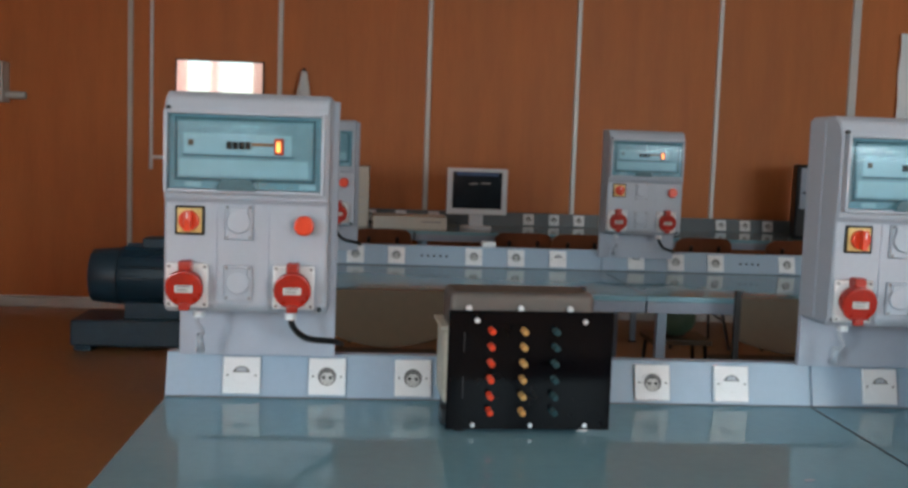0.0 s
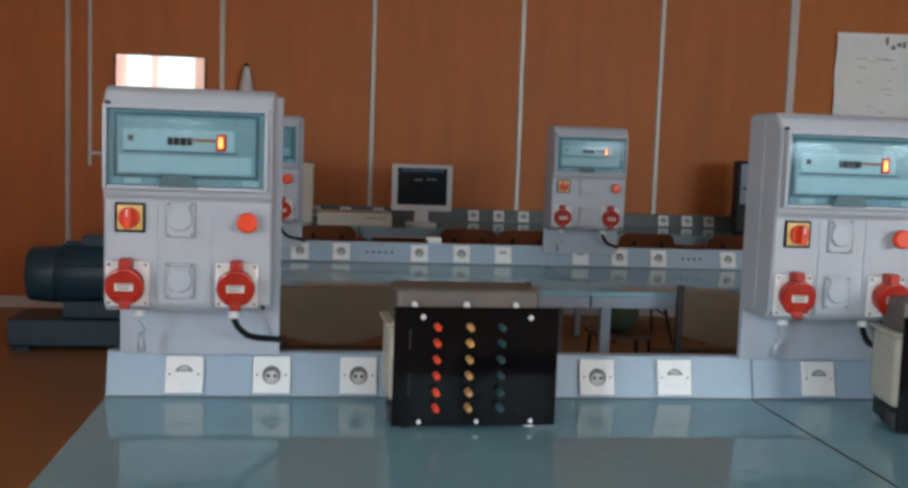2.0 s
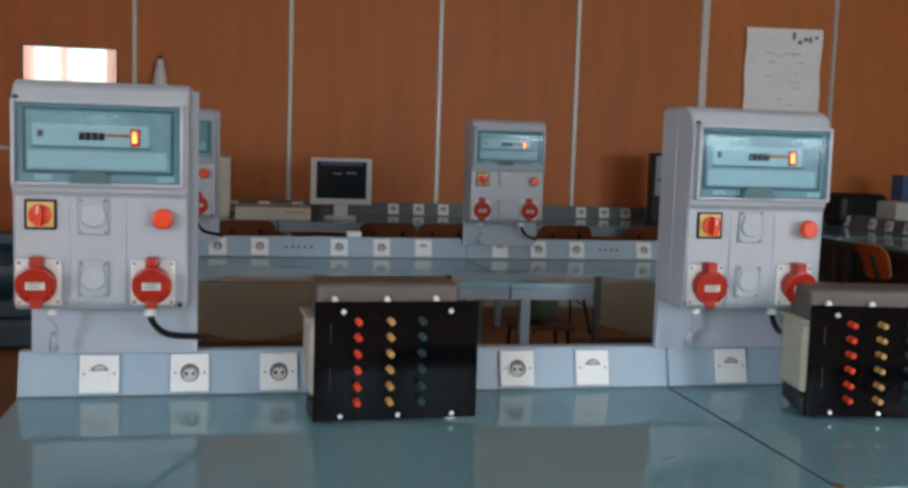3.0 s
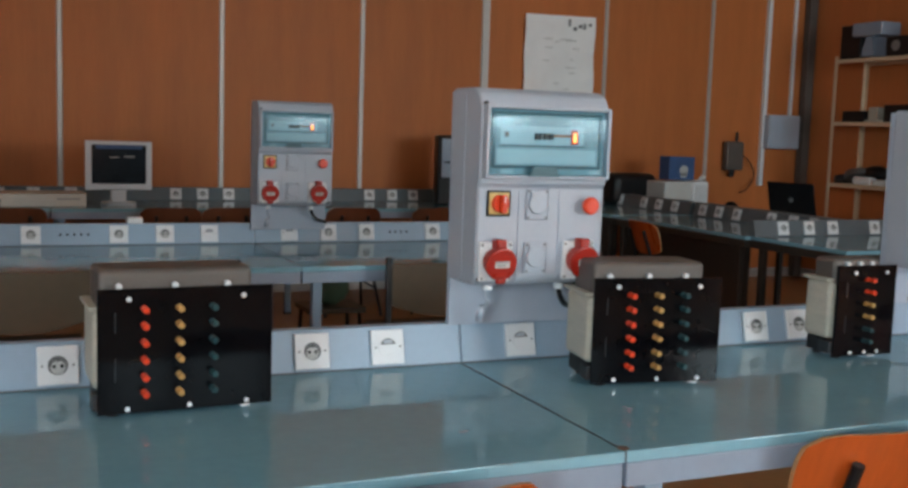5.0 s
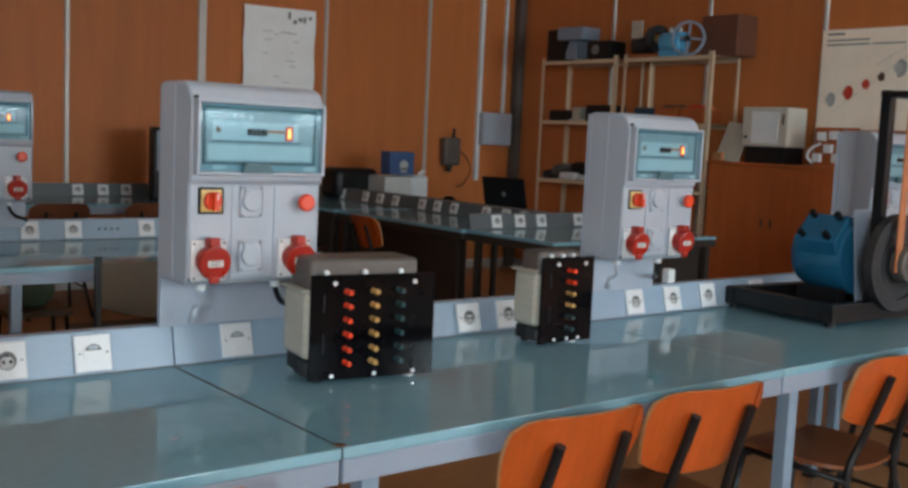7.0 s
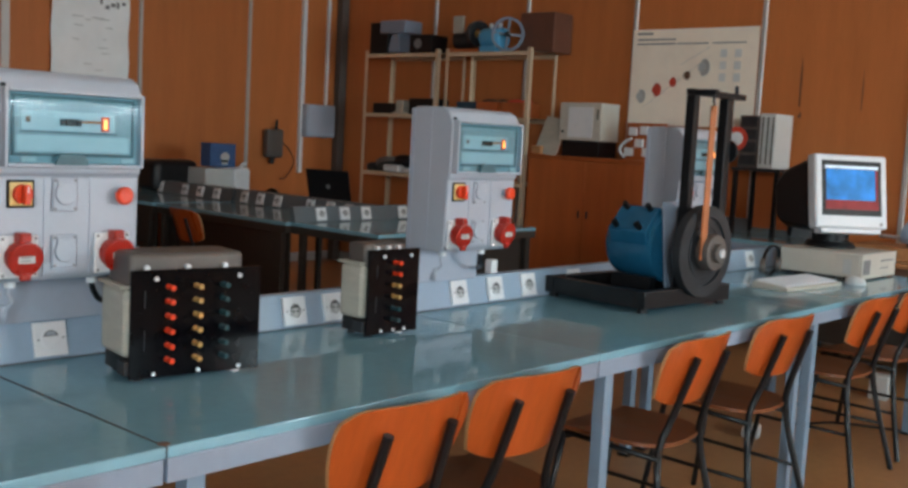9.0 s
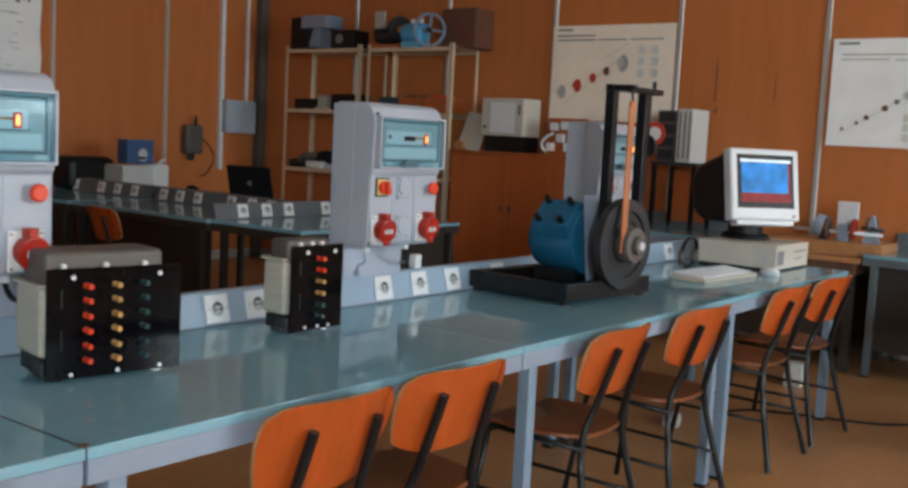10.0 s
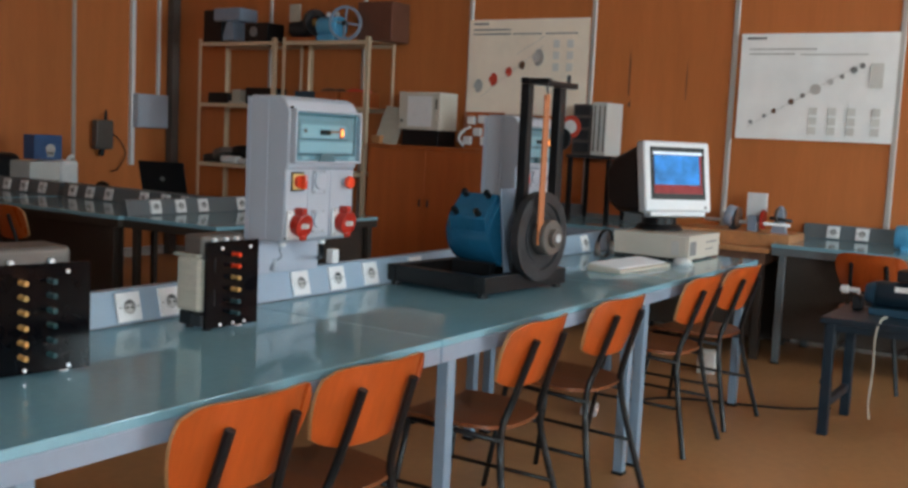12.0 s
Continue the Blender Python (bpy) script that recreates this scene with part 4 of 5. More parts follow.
# ---- things on the far wall ----
t = thing("framed_mirror", "dark-framed mirror hung on the veneer wall", "mirror", pose(-1.238, WALL_Y1 - 0.004, 1.397))
part("glass", Build().box(-0.325, 0.325, -0.016, -0.012, 0.008, 0.528), M_MIRROR, t)
fr = Build()
for a, b, c, d in ((-0.335, -0.325, 0, 0.536), (0.325, 0.337, 0, 0.536), (-0.325, 0.325, 0, 0.008), (-0.325, 0.325, 0.528, 0.536)):
    fr.box(a, b, -0.02, 0, c, d)
part("frame", fr, M_BLACK, t)
t = thing("wall_siren", "white cone-shaped siren on the far wall", "siren", pose(-0.598, WALL_Y1 - 0.07, 1.66))
part("horn", Build().cyl((0, 0, 0), (0, 0, 0.21), 0.062, 20, r2=0.022, bevel=0.004), M_SOCKET, t)
part("tip", Build().cyl((0, 0, 0.209), (0, 0, 0.235), 0.018, 12, r2=0.008), M_BLACK, t)
part("bracket", Build().box(-0.02, 0.02, 0.0, 0.07, 0.03, 0.06), M_STEEL, t)
t = thing("wall_conduit", "thin white cable conduit with a bend", "conduit", pose(0, WALL_Y1 - 0.018, 0), kind="structure")
part("pipe", Build().tube([(-1.750, 0, CEIL), (-1.750, 0, 1.25), (-1.745, 0, 1.195), (-1.69, 0, 1.18), (-1.2, 0, 1.18)], 0.014, 8), M_SOCKET, t)
t = thing("wall_cabinet", "small pale grey wall cabinet with a pipe stub", "cabinet", pose(-2.955, WALL_Y1 - 0.02, 1.555))
part("body", Build().box(-0.18, 0.15, -0.14, 0.018, 0, 0.30, bevel=0.006), M_GREYCASE, t)
part("pipe", Build().cyl((0.14, -0.05, 0.055), (0.29, -0.05, 0.055), 0.028, 14, bevel=0.004), M_GREYCASE, t)
part("window", Build().box(-0.05, 0.13, -0.142, -0.139, 0.20, 0.27), M_INSIDE, t)
t = thing("paper_chart", "large grey-white paper sheet taped to the wall", "chart", pose(4.458, WALL_Y1 - 0.018, 1.575))
b = Build()
bm = b.bm
g = [[bm.verts.new((x * 0.347, -0.004 - 0.022 * math.sin(j * 0.55) ** 2 * (0.4 + 0.6 * abs(x)) - (0.03 if j == 0 else 0), 0.79 * j / 10 + 0.012 * x * (j - 5) / 10)) for x in (-1, -0.5, 0, 0.5, 1)] for j in range(11)]
for j in range(10):
    for i in range(4):
        bm.faces.new((g[j][i], g[j][i + 1], g[j + 1][i + 1], g[j + 1][i]))
bmesh.ops.recalc_face_normals(bm, faces=list(bm.faces))
bmesh.ops.solidify(bm, geom=list(bm.faces), thickness=0.0015)
bmesh.ops.recalc_face_normals(bm, faces=list(bm.faces))
part("sheet", b, M_PAPERW, t)
for k, (w, h, dz) in enumerate(((0.018, 0.06, 0.0), (0.03, 0.03, -0.035), (0.035, 0.028, -0.01), (0.02, 0.05, -0.02), (0.03, 0.024, 0.012))):
    part("mark", Build().box(0.07 + 0.05 * k, 0.07 + 0.05 * k + w, -0.034, -0.026, 0.70 + dz, 0.70 + dz + h), M_INK, t)
for k in range(14):
    x = random.uniform(-0.3, 0.2)
    z = random.uniform(0.15, 0.62)
    part("faint_mark", Build().box(x, x + random.uniform(0.03, 0.10), -0.030, -0.024, z, z + 0.006), M_INKPALE, t)
t = thing("cable_trunking", "white vertical cable trunking on the far wall", "conduit", pose(0, WALL_Y1 - 0.002, 0), kind="structure")
part("duct", Build().box(6.715, 6.76, -0.04, 0, 0.90, CEIL, bevel=0.003), M_SOCKET, t)
part("duct", Build().box(7.045, 7.075, -0.03, 0, 1.575, CEIL, bevel=0.003), M_SOCKET, t)
t = thing("junction_box", "pale blue-grey junction box on the wall", "electrical box", pose(6.925, WALL_Y1 - 0.004, 1.262))
part("body", Build().box(-0.19, 0.19, -0.11, 0, 0, 0.325, bevel=0.008), M_BOARD, t)
part("lid", Build().box(-0.175, 0.175, -0.116, -0.109, 0.015, 0.31, bevel=0.003), M_BOARD, t)
whole("corner_post", Build().box(7.17, 7.262, WALL_Y1 - 0.10, WALL_Y1 - 0.016, 0, CEIL, bevel=0.006), M_BROWNGREY, "grey steel column in the room corner", "column", kind="structure")
t = thing("hand_drill", "black hand tool hanging on the wall by its cable", "tool", pose(6.365, WALL_Y1 - 0.05, 0.985))
part("body", Build().box(-0.10, 0.10, -0.06, 0.02, 0.06, 0.335, bevel=0.02), M_BROWNGREY, t)
part("handle", Build().cyl((-0.02, -0.02, 0.0), (0.0, -0.02, 0.08), 0.028, 12, bevel=0.004), M_BLACK, t)
part("nose", Build().cyl((0.03, -0.02, 0.325), (0.035, -0.02, 0.425), 0.018, 12, r2=0.011), M_BLACK, t)
part("cable", Build().tube([(0.09, -0.02, 0.22), (0.20, -0.01, 0.15), (0.28, 0.0, 0.02), (0.18, -0.02, -0.12), (0.10, -0.02, -0.15)], 0.006), M_BLACK, t)

# ---- back-to-back benches with printers and bags ----
for y in (6.45, 7.95):
    bench(0, 1.45, 0, 0.68, [], "grey-green lab bench standing back to back", place=pose(5.60, y - 1.45, 0, 0, 0, 90), group="cross benches", trunk=M_OLDTRUNK, steel=M_PANELSHADE)
t = thing("printer", "white and grey desktop printer", "printer", pose(5.285, 7.4, TABLE))
part("body", Build().box(-0.23, 0.05, -0.16, 0.16, 0, 0.215, bevel=0.012), M_GREYCASE, t)
part("side", Build().box(0.0505, 0.23, -0.165, 0.15, 0, 0.225, bevel=0.03, seg=3), M_SOCKET, t)
part("lever", Build().tube([(0.19, -0.05, 0.21), (0.22, -0.06, 0.25), (0.25, -0.06, 0.255)], 0.016), M_SOCKET, t)
t = thing("blue_carton", "blue cardboard box standing on the printer", "box", pose(5.30, 7.42, TABLE + 0.2265))
part("body", Build().box(-0.13, 0.13, -0.07, 0.07, 0, 0.198, bevel=0.002), M_CARTON, t)
part("picture", Build().cyl((0.02, -0.0702, 0.08), (0.02, -0.072, 0.08), 0.045, 18).box(-0.01, 0.05, -0.072, -0.0702, 0.02, 0.06), M_INKPALE, t)
t = thing("black_bag", "black laptop bag lying on the bench", "bag", pose(4.97, 7.62, TABLE, 0, 0, 6))
part("body", Build().box(-0.27, 0.20, -0.13, 0.13, 0, 0.27, bevel=0.06, seg=3), M_BLACK, t)
part("badge", Build().box(-0.02, 0.05, -0.133, -0.128, 0.06, 0.085), M_INKPALE, t)
t = thing("laptop", "black laptop with its lid raised", "laptop", pose(5.33, 5.98, TABLE, 0, 0, -78))
part("base", Build().box(-0.2, 0.2, 0.0, 0.26, 0, 0.025, bevel=0.005), M_BLACK, t)
part("lid", Build().box(-0.2, 0.2, -0.006, 0.006, 0, 0.27, bevel=0.005, m=pose(0, -0.01, 0.02, 14, 0, 0)), M_BLACK, t)
part("badge", Build().cyl((0, -0.0062, 0.14), (0, -0.0075, 0.14), 0.02, 16, m=pose(0, -0.01, 0.02, 14, 0, 0)), M_INK, t)
whole("cable_coil", Build().ring((0, 0, 0.05), (1, 0.3, 0.1), 0.05, 0.065, 0.02, 20).ring((0.015, 0.01, 0.045), (1, -0.1, 0.2), 0.045, 0.06, 0.02, 20), M_BLACK, "coil of black cable", "cable", pose(5.05, 6.35, TABLE))
for y, a in ((5.78, -95), (6.9, -84)):
    c = copy_thing(chair, pose(4.12, y, 0, 0, 0, a))
    tagged(c, group="chairs at the cross benches")

# ---- steel shelving with old machines ----
def shelving(at, label):
    """Faces -x; origin at the front corner with the greatest y, running towards -y."""
    t = thing("shelving_unit", label, "shelf", at, "shelving")
    D, L, H = 0.38, 0.95, 2.11
    for px in (0, D - 0.035):
        for py in (-L, -0.035):
            y0, y1 = py, py + 0.035
            wall_y = y1 - 0.003 if py > -0.5 else y0
            part("post", Build().box(px, px + 0.035, wall_y, wall_y + 0.003, 0, H).box(px if px < 0.1 else px + 0.032, px + 0.003 if px < 0.1 else px + 0.035, y0, y1, 0, H), M_SHELF, t)
    for z in (0.12, 0.45, 0.97, 1.52, 2.075):
        part("shelf_board", Build().box(0.004, D - 0.004, -L + 0.004, -0.004, z, z + 0.004).box(0.004, 0.007, -L + 0.004, -0.004, z - 0.03, z).box(D - 0.007, D - 0.004, -L + 0.004, -0.004, z - 0.03, z), M_SHELF, t)
    return t


shelving(pose(6.87, 7.31, 0), "cream steel shelving with tools and parts")
shelving(pose(6.87, 6.27, 0), "cream steel shelving with old machines on top")
TOP = 2.0795
t = thing("overhead_projector", "grey and black slide projector on the shelf top", "projector", pose(7.02, 7.05, TOP))
part("foot", Build().box(-0.10, 0.12, 0.02, 0.26, 0, 0.30, bevel=0.01), M_BLACK, t)
part("head", Build().box(-0.13, 0.10, -0.24, 0.10, 0.19, 0.31, bevel=0.015), M_STEEL, t)
part("column", Build().slab([(-0.12, 0.02), (0.04, 0.02), (-0.02, 0.19), (-0.10, 0.19)], -0.08, 0.08, "x", bevel=0.005), M_STEEL, t)
t = thing("black_instrument", "black measuring instrument on the shelf top", "instrument", pose(7.0, 6.62, TOP))
part("case", Build().box(-0.10, 0.12, -0.14, 0.14, 0, 0.17, bevel=0.01), M_BLACK, t)
part("dial", Build().cyl((-0.101, 0.03, 0.09), (-0.106, 0.03, 0.09), 0.045, 18), M_INK, t)
t = thing("gear_motor", "old grey gear motor on a wooden base", "motor", pose(7.0, 6.08, TOP))
part("base", Build().box(-0.12, 0.12, -0.16, 0.20, 0, 0.03, bevel=0.004), M_CABINET, t)
part("body", Build().cyl((0, -0.02, 0.12), (0, 0.18, 0.12), 0.075, 18, bevel=0.01), M_IRON, t)
part("pulley", Build().ring((-0.02, -0.08, 0.165), (0.3, 1, 0), 0.05, 0.115, 0.05, 22).cyl((-0.02, -0.11, 0.165), (-0.02, -0.05, 0.165), 0.03, 14, mat=1), [M_IRON, M_TERMYEL], t)
part("plate", Build().box(-0.10, -0.08, 0.03, 0.15, 0.17, 0.32, bevel=0.004), M_CREAM, t)
t = thing("blue_dynamo", "light blue dynamo with white terminals", "motor", pose(6.98, 5.79, TOP))
part("body", Build().cyl((-0.04, -0.12, 0.12), (-0.04, 0.10, 0.12), 0.088, 20, bevel=0.012), M_LIGHTBLUE, t)
part("foot", Build().box(-0.12, 0.06, -0.10, 0.09, 0, 0.05, bevel=0.006), M_LIGHTBLUE, t)
for k in (-0.07, 0.03):
    part("terminal", Build().cyl((-0.04, k, 0.20), (-0.04, k, 0.245), 0.018, 10), M_SOCKET, t)
t = thing("spoked_wheel", "grey spoked handwheel standing on the shelf", "wheel", pose(6.90, 5.60, TOP))
part("rim", Build().ring((0, 0, 0.145), (1, 0.35, 0), 0.125, 0.145, 0.03, 28), M_STEEL, t)
for k in range(2):
    a = math.pi / 2 * k + 0.1
    part("spoke", Build().box(-0.006, 0.006, -0.126, 0.126, -0.009, 0.009, m=Matrix.Translation((0, 0, 0.145)) @ pose(0, 0, 0, 0, 0, 19.3) @ Matrix.Rotation(a, 4, "X")), M_STEEL, t)
part("hub", Build().cyl((-0.03, -0.01, 0.145), (0.03, 0.01, 0.145), 0.022, 12), M_IRON, t)
whole("brown_case", Build().box(-0.12, 0.14, -0.18, 0.18, 0, 0.33, bevel=0.008), M_BROWNBOX, "dark brown wooden case on the shelf top", "case", pose(7.10, 5.355, TOP))
S2, S3 = 1.5245, 0.9745
whole("black_meter", Build().box(-0.09, 0.10, -0.13, 0.13, 0, 0.10, bevel=0.008), M_BLACK, "black meter on a shelf", "instrument", pose(7.03, 7.12, S2))
whole("white_carton", Build().box(-0.05, 0.05, -0.05, 0.05, 0, 0.13, bevel=0.004).box(-0.08, 0.06, -0.12, 0.06, 0, 0.02, bevel=0.003), M_CREAM, "small white carton on a shelf", "box", pose(7.0, 6.90, S2))
whole("dark_toolbox", Build().box(-0.10, 0.10, -0.16, 0.16, 0, 0.15, bevel=0.008), M_BLACK, "dark toolbox on a shelf", "box", pose(7.03, 6.60, S2))
whole("dark_meter", Build().box(-0.09, 0.10, -0.12, 0.12, 0, 0.13, bevel=0.01), M_MOTORD, "dark blue meter on a shelf", "instrument", pose(7.03, 6.06, S2))
for k, y in enumerate((5.80, 5.52)):
    t = thing("wooden_crate", "orange-brown crate of small parts", "crate", pose(7.03, y, S2))
    part("crate", Build().box(-0.12, 0.12, -0.12, 0.12, 0, 0.13, bevel=0.005), M_CABINET, t)
    part("contents", Build().ball((-0.03, 0.02, 0.125), 0.06, 1.2, 1.6, 0.6).ball((0.03, -0.05, 0.13), 0.05, 1, 1, 0.7), M_INKRED if k else M_RUST, t)
t = thing("parts_heap", "heap of coiled cables and white parts on a shelf", "parts", pose(7.0, 7.0, S3))
part("coil", Build().ring((0.02, 0.22, 0.04), (0.1, 0.2, 1), 0.05, 0.11, 0.05, 20), M_IRON, t)
part("coil", Build().ring((0.0, 0.06, 0.075), (0.3, 0.4, 1), 0.05, 0.12, 0.05, 20), M_BROWNGREY, t)
part("white_part", Build().box(-0.09, 0.02, -0.16, 0.05, 0.0, 0.07, bevel=0.02), M_SOCKET, t)
part("white_part", Build().box(-0.07, 0.06, -0.32, -0.17, 0.0, 0.05, bevel=0.015), M_SOCKET, t)
part("dark_part", Build().ball((0.05, -0.1, 0.10), 0.09, 1, 1.6, 0.8), M_BLACK, t)

# ---- cabinet, instruments on it ----
t = thing("wooden_cabinet", "orange-brown two-door cabinet against the wall", "cabinet", pose(6.87, 4.70, 0))
part("carcass", Build().box(0.018, 0.40, -0.58, 0.58, 0.0, 1.205, bevel=0.003), M_CABINET, t)
part("top", Build().box(-0.008, 0.402, -0.59, 0.59, 1.2065, 1.23, bevel=0.004), M_CABINET, t)
for s in (-1, 1):
    d = part("door", Build().box(0.0, 0.0165, min(s * 0.002, s * 0.575), max(s * 0.002, s * 0.575), 0.08, 1.20, bevel=0.003), M_CABINET, t)
    part("handle", Build().box(-0.012, 0.0, s * 0.04 - 0.006, s * 0.04 + 0.006, 0.74, 0.80, bevel=0.002), M_IRON, d)
CT = 1.231
t = thing("oscilloscope_box", "pale grey instrument case with a white label", "instrument", pose(7.05, 4.755, CT))
part("stand", Build().box(-0.10, 0.16, -0.11, 0.25, 0, 0.128, bevel=0.004), M_BLACK, t)
part("case", Build().box(-0.12, 0.14, -0.135, 0.275, 0.129, 0.435, bevel=0.01), M_BEIGE, t)
part("label", Build().box(-0.123, -0.119, -0.055, 0.185, 0.155, 0.40), M_SOCKET, t)
part("slot", Build().box(-0.1225, -0.119, -0.105, -0.09, 0.30, 0.38), M_HOLE, t)
part("knob", Build().cyl((-0.115, 0.235, 0.20), (-0.13, 0.235, 0.20), 0.012, 12), M_BLACK, t)
whole("leaning_board", Build().box(-0.004, 0.004, -0.11, 0.12, 0, 0.32, m=pose(0, 0, 0, 8, 18, 0)), M_CREAM, "cream board leaning beside an instrument", "board", pose(6.94, 5.16, CT + 0.004))
whole("paper_roll", Build().box(-0.05, 0.05, -0.05, 0.05, 0, 0.07, bevel=0.012), M_WOOD, "small tan packet on the cabinet", "packet", pose(6.96, 5.24, CT))
t = thing("socket_panel", "wooden demonstration panel with white wall sockets", "panel", pose(7.0, 4.25, CT))
part("panel", Build().box(0.0, 0.018, -0.18, 0.17, 0.0, 0.29, bevel=0.002), M_CABINET, t)
part("brace", Build().slab([(0.018, 0), (0.16, 0), (0.018, 0.2)], -0.1, -0.085, "y"), M_CABINET, t)
for y, z in ((0.10, 0.22), (0.0, 0.23), (-0.03, 0.06), (0.13, 0.06), (0.04, 0.13), (-0.13, 0.07)):
    part("switch_box", Build().box(-0.038, 0.0, y - 0.035, y + 0.035, z - 0.03, z + 0.035, bevel=0.006), M_SOCKET, t)
part("black_switch", Build().box(-0.03, 0.0, -0.09, -0.07, 0.03, 0.10, bevel=0.003), M_BLACK, t)
part("hoop", Build().tube([(-0.03, 0.16, 0.02), (-0.04, 0.20, 0.07), (-0.04, 0.17, 0.13), (-0.03, 0.10, 0.17)], 0.012), M_SOCKET, t)

# ---- side tables between cabinet and wall bench ----
t = thing("side_stand", "dark-framed wooden stand with an equipment rack", "stand", pose(6.86, 3.255, 0))
for sx in (0, 0.30):
    for sy in (-0.17, 0.14):
        part("leg", Build().box(sx, sx + 0.03, sy, sy + 0.03, 0, 1.205), M_BLACK, t)
part("top", Build().box(-0.01, 0.34, -0.18, 0.18, 1.206, 1.23, bevel=0.003), M_IRON, t)
part("back_board", Build().box(0.31, 0.325, -0.138, 0.138, 0.2, 1.2), M_CABINET, t)
t = thing("equipment_rack", "grey equipment rack with pale striped panels", "instrument", pose(6.98, 3.27, 1.231))
part("case", Build().box(-0.06, 0.20, 0.0, 0.16, 0, 0.37, bevel=0.005), M_BROWNGREY, t)
part("side_case", Build().box(-0.08, 0.20, -0.12, -0.003, 0.0, 0.385, bevel=0.005), M_GREYCASE, t)
for k in range(3):
    part("stripe", Build().box(-0.083, -0.079, -0.108 + 0.038 * k, -0.096 + 0.038 * k, 0.03, 0.36), M_BROWNGREY, t)
for k in range(4):
    part("module", Build().box(-0.075, -0.06, 0.02, 0.14, 0.02 + 0.09 * k, 0.09 + 0.09 * k, bevel=0.004), M_IRON, t)
part("warning_sign", Build().cyl((-0.078, 0.17, 0.20), (-0.074, 0.17, 0.20), 0.085, 24).cyl((-0.080, 0.17, 0.20), (-0.0775, 0.17, 0.20), 0.05, 20, mat=1), [M_INKRED, M_SOCKET], t, "round red and white sign")
# its dark back panel stands in for the shade below the top
bench(0, 1.15, 0, 0.66, [], "low grey-green side bench below the chart", place=pose(6.50, 3.90, 0, 0, 0, -90), group="wall benches", trunk=M_OLDTRUNK, panel="back")
t = thing("wooden_table", "orange wooden table with a raised edge", "table", pose(6.45, 2.18, 0))
part("tabletop", Build().box(0, 0.75, -0.39, 0.50, 0.685, 0.715, bevel=0.004), M_WOOD, t)
part("apron", Build().box(0.03, 0.72, -0.36, 0.47, 0.61, 0.684), M_RUST, t)
for sx in (0.04, 0.66):
    for sy in (-0.35, 0.41):
        part("leg", Build().box(sx, sx + 0.05, sy, sy + 0.05, 0, 0.609, bevel=0.003), M_PANELSHADE, t)
# back and front sheets stand in for the dark shade under the table
part("back_panel", Build().box(0.72, 0.735, -0.38, 0.50, 0.02, 0.608), M_PANELSHADE, t, "dark back sheet for shade under the table")
part("front_panel", Build().box(0.095, 0.11, -0.345, 0.455, 0.14, 0.608), M_PANELSHADE, t, "dark front sheet for shade under the table")
t = thing("gear_demonstrator", "wooden board with small gears, discs and bearings", "demonstrator", pose(6.68, 2.0, 0.716))
part("board", Build().box(-0.12, 0.25, -0.30, 0.42, 0, 0.085, bevel=0.004), M_WOOD, t)
part("grey_disc", Build().cyl((0, 0.15, 0.18), (0, 0.09, 0.165), 0.070, 24, bevel=0.01), M_STEEL, t)
part("red_disc", Build().cyl((0, 0.075, 0.165), (0, 0.06, 0.165), 0.07, 24, bevel=0.004), M_RUST, t)
part("stand", Build().box(-0.03, 0.03, 0.08, 0.12, 0.085, 0.15), M_IRON, t)
part("white_plate", Build().box(0.10, 0.12, -0.08, 0.05, 0.12, 0.33, bevel=0.004), M_SOCKET, t)
part("red_disc", Build().cyl((0, -0.085, 0.165), (0, -0.10, 0.165), 0.065, 24, bevel=0.004), M_RED, t)
part("bearing", Build().box(-0.04, 0.04, -0.06, 0.0, 0.085, 0.19, bevel=0.006), M_STEEL, t)
part("wheel", Build().ring((0.0, -0.20, 0.20), (0.4, 1, 0), 0.04, 0.055, 0.015, 20), M_BROWNGREY, t)
part("shaft", Build().cyl((-0.02, -0.27, 0.14), (0.02, 0.30, 0.14), 0.012, 10), M_CHROME, t)
part("bracket", Build().slab([(-0.25, 0.085), (-0.15, 0.085), (-0.19, 0.26), (-0.21, 0.26)], -0.015, 0.015, "x"), M_STEEL, t)
part("lever", Build().cyl((-0.02, -0.28, 0.17), (-0.02, -0.14, 0.18), 0.012, 10), M_IRON, t)
whole("small_motor", Build().cyl((0, -0.12, 0.08), (0, 0.10, 0.08), 0.075, 18, bevel=0.012).box(-0.06, 0.06, -0.08, 0.06, 0, 0.03, bevel=0.004), M_LIGHTBLUE, "light blue small motor on the wall bench", "motor", pose(6.85, 1.03, TABLE))
c = copy_thing(chair, pose(6.36, 1.12, 0, 0, 0, -92))
tagged(c, group="chairs at the wall bench")


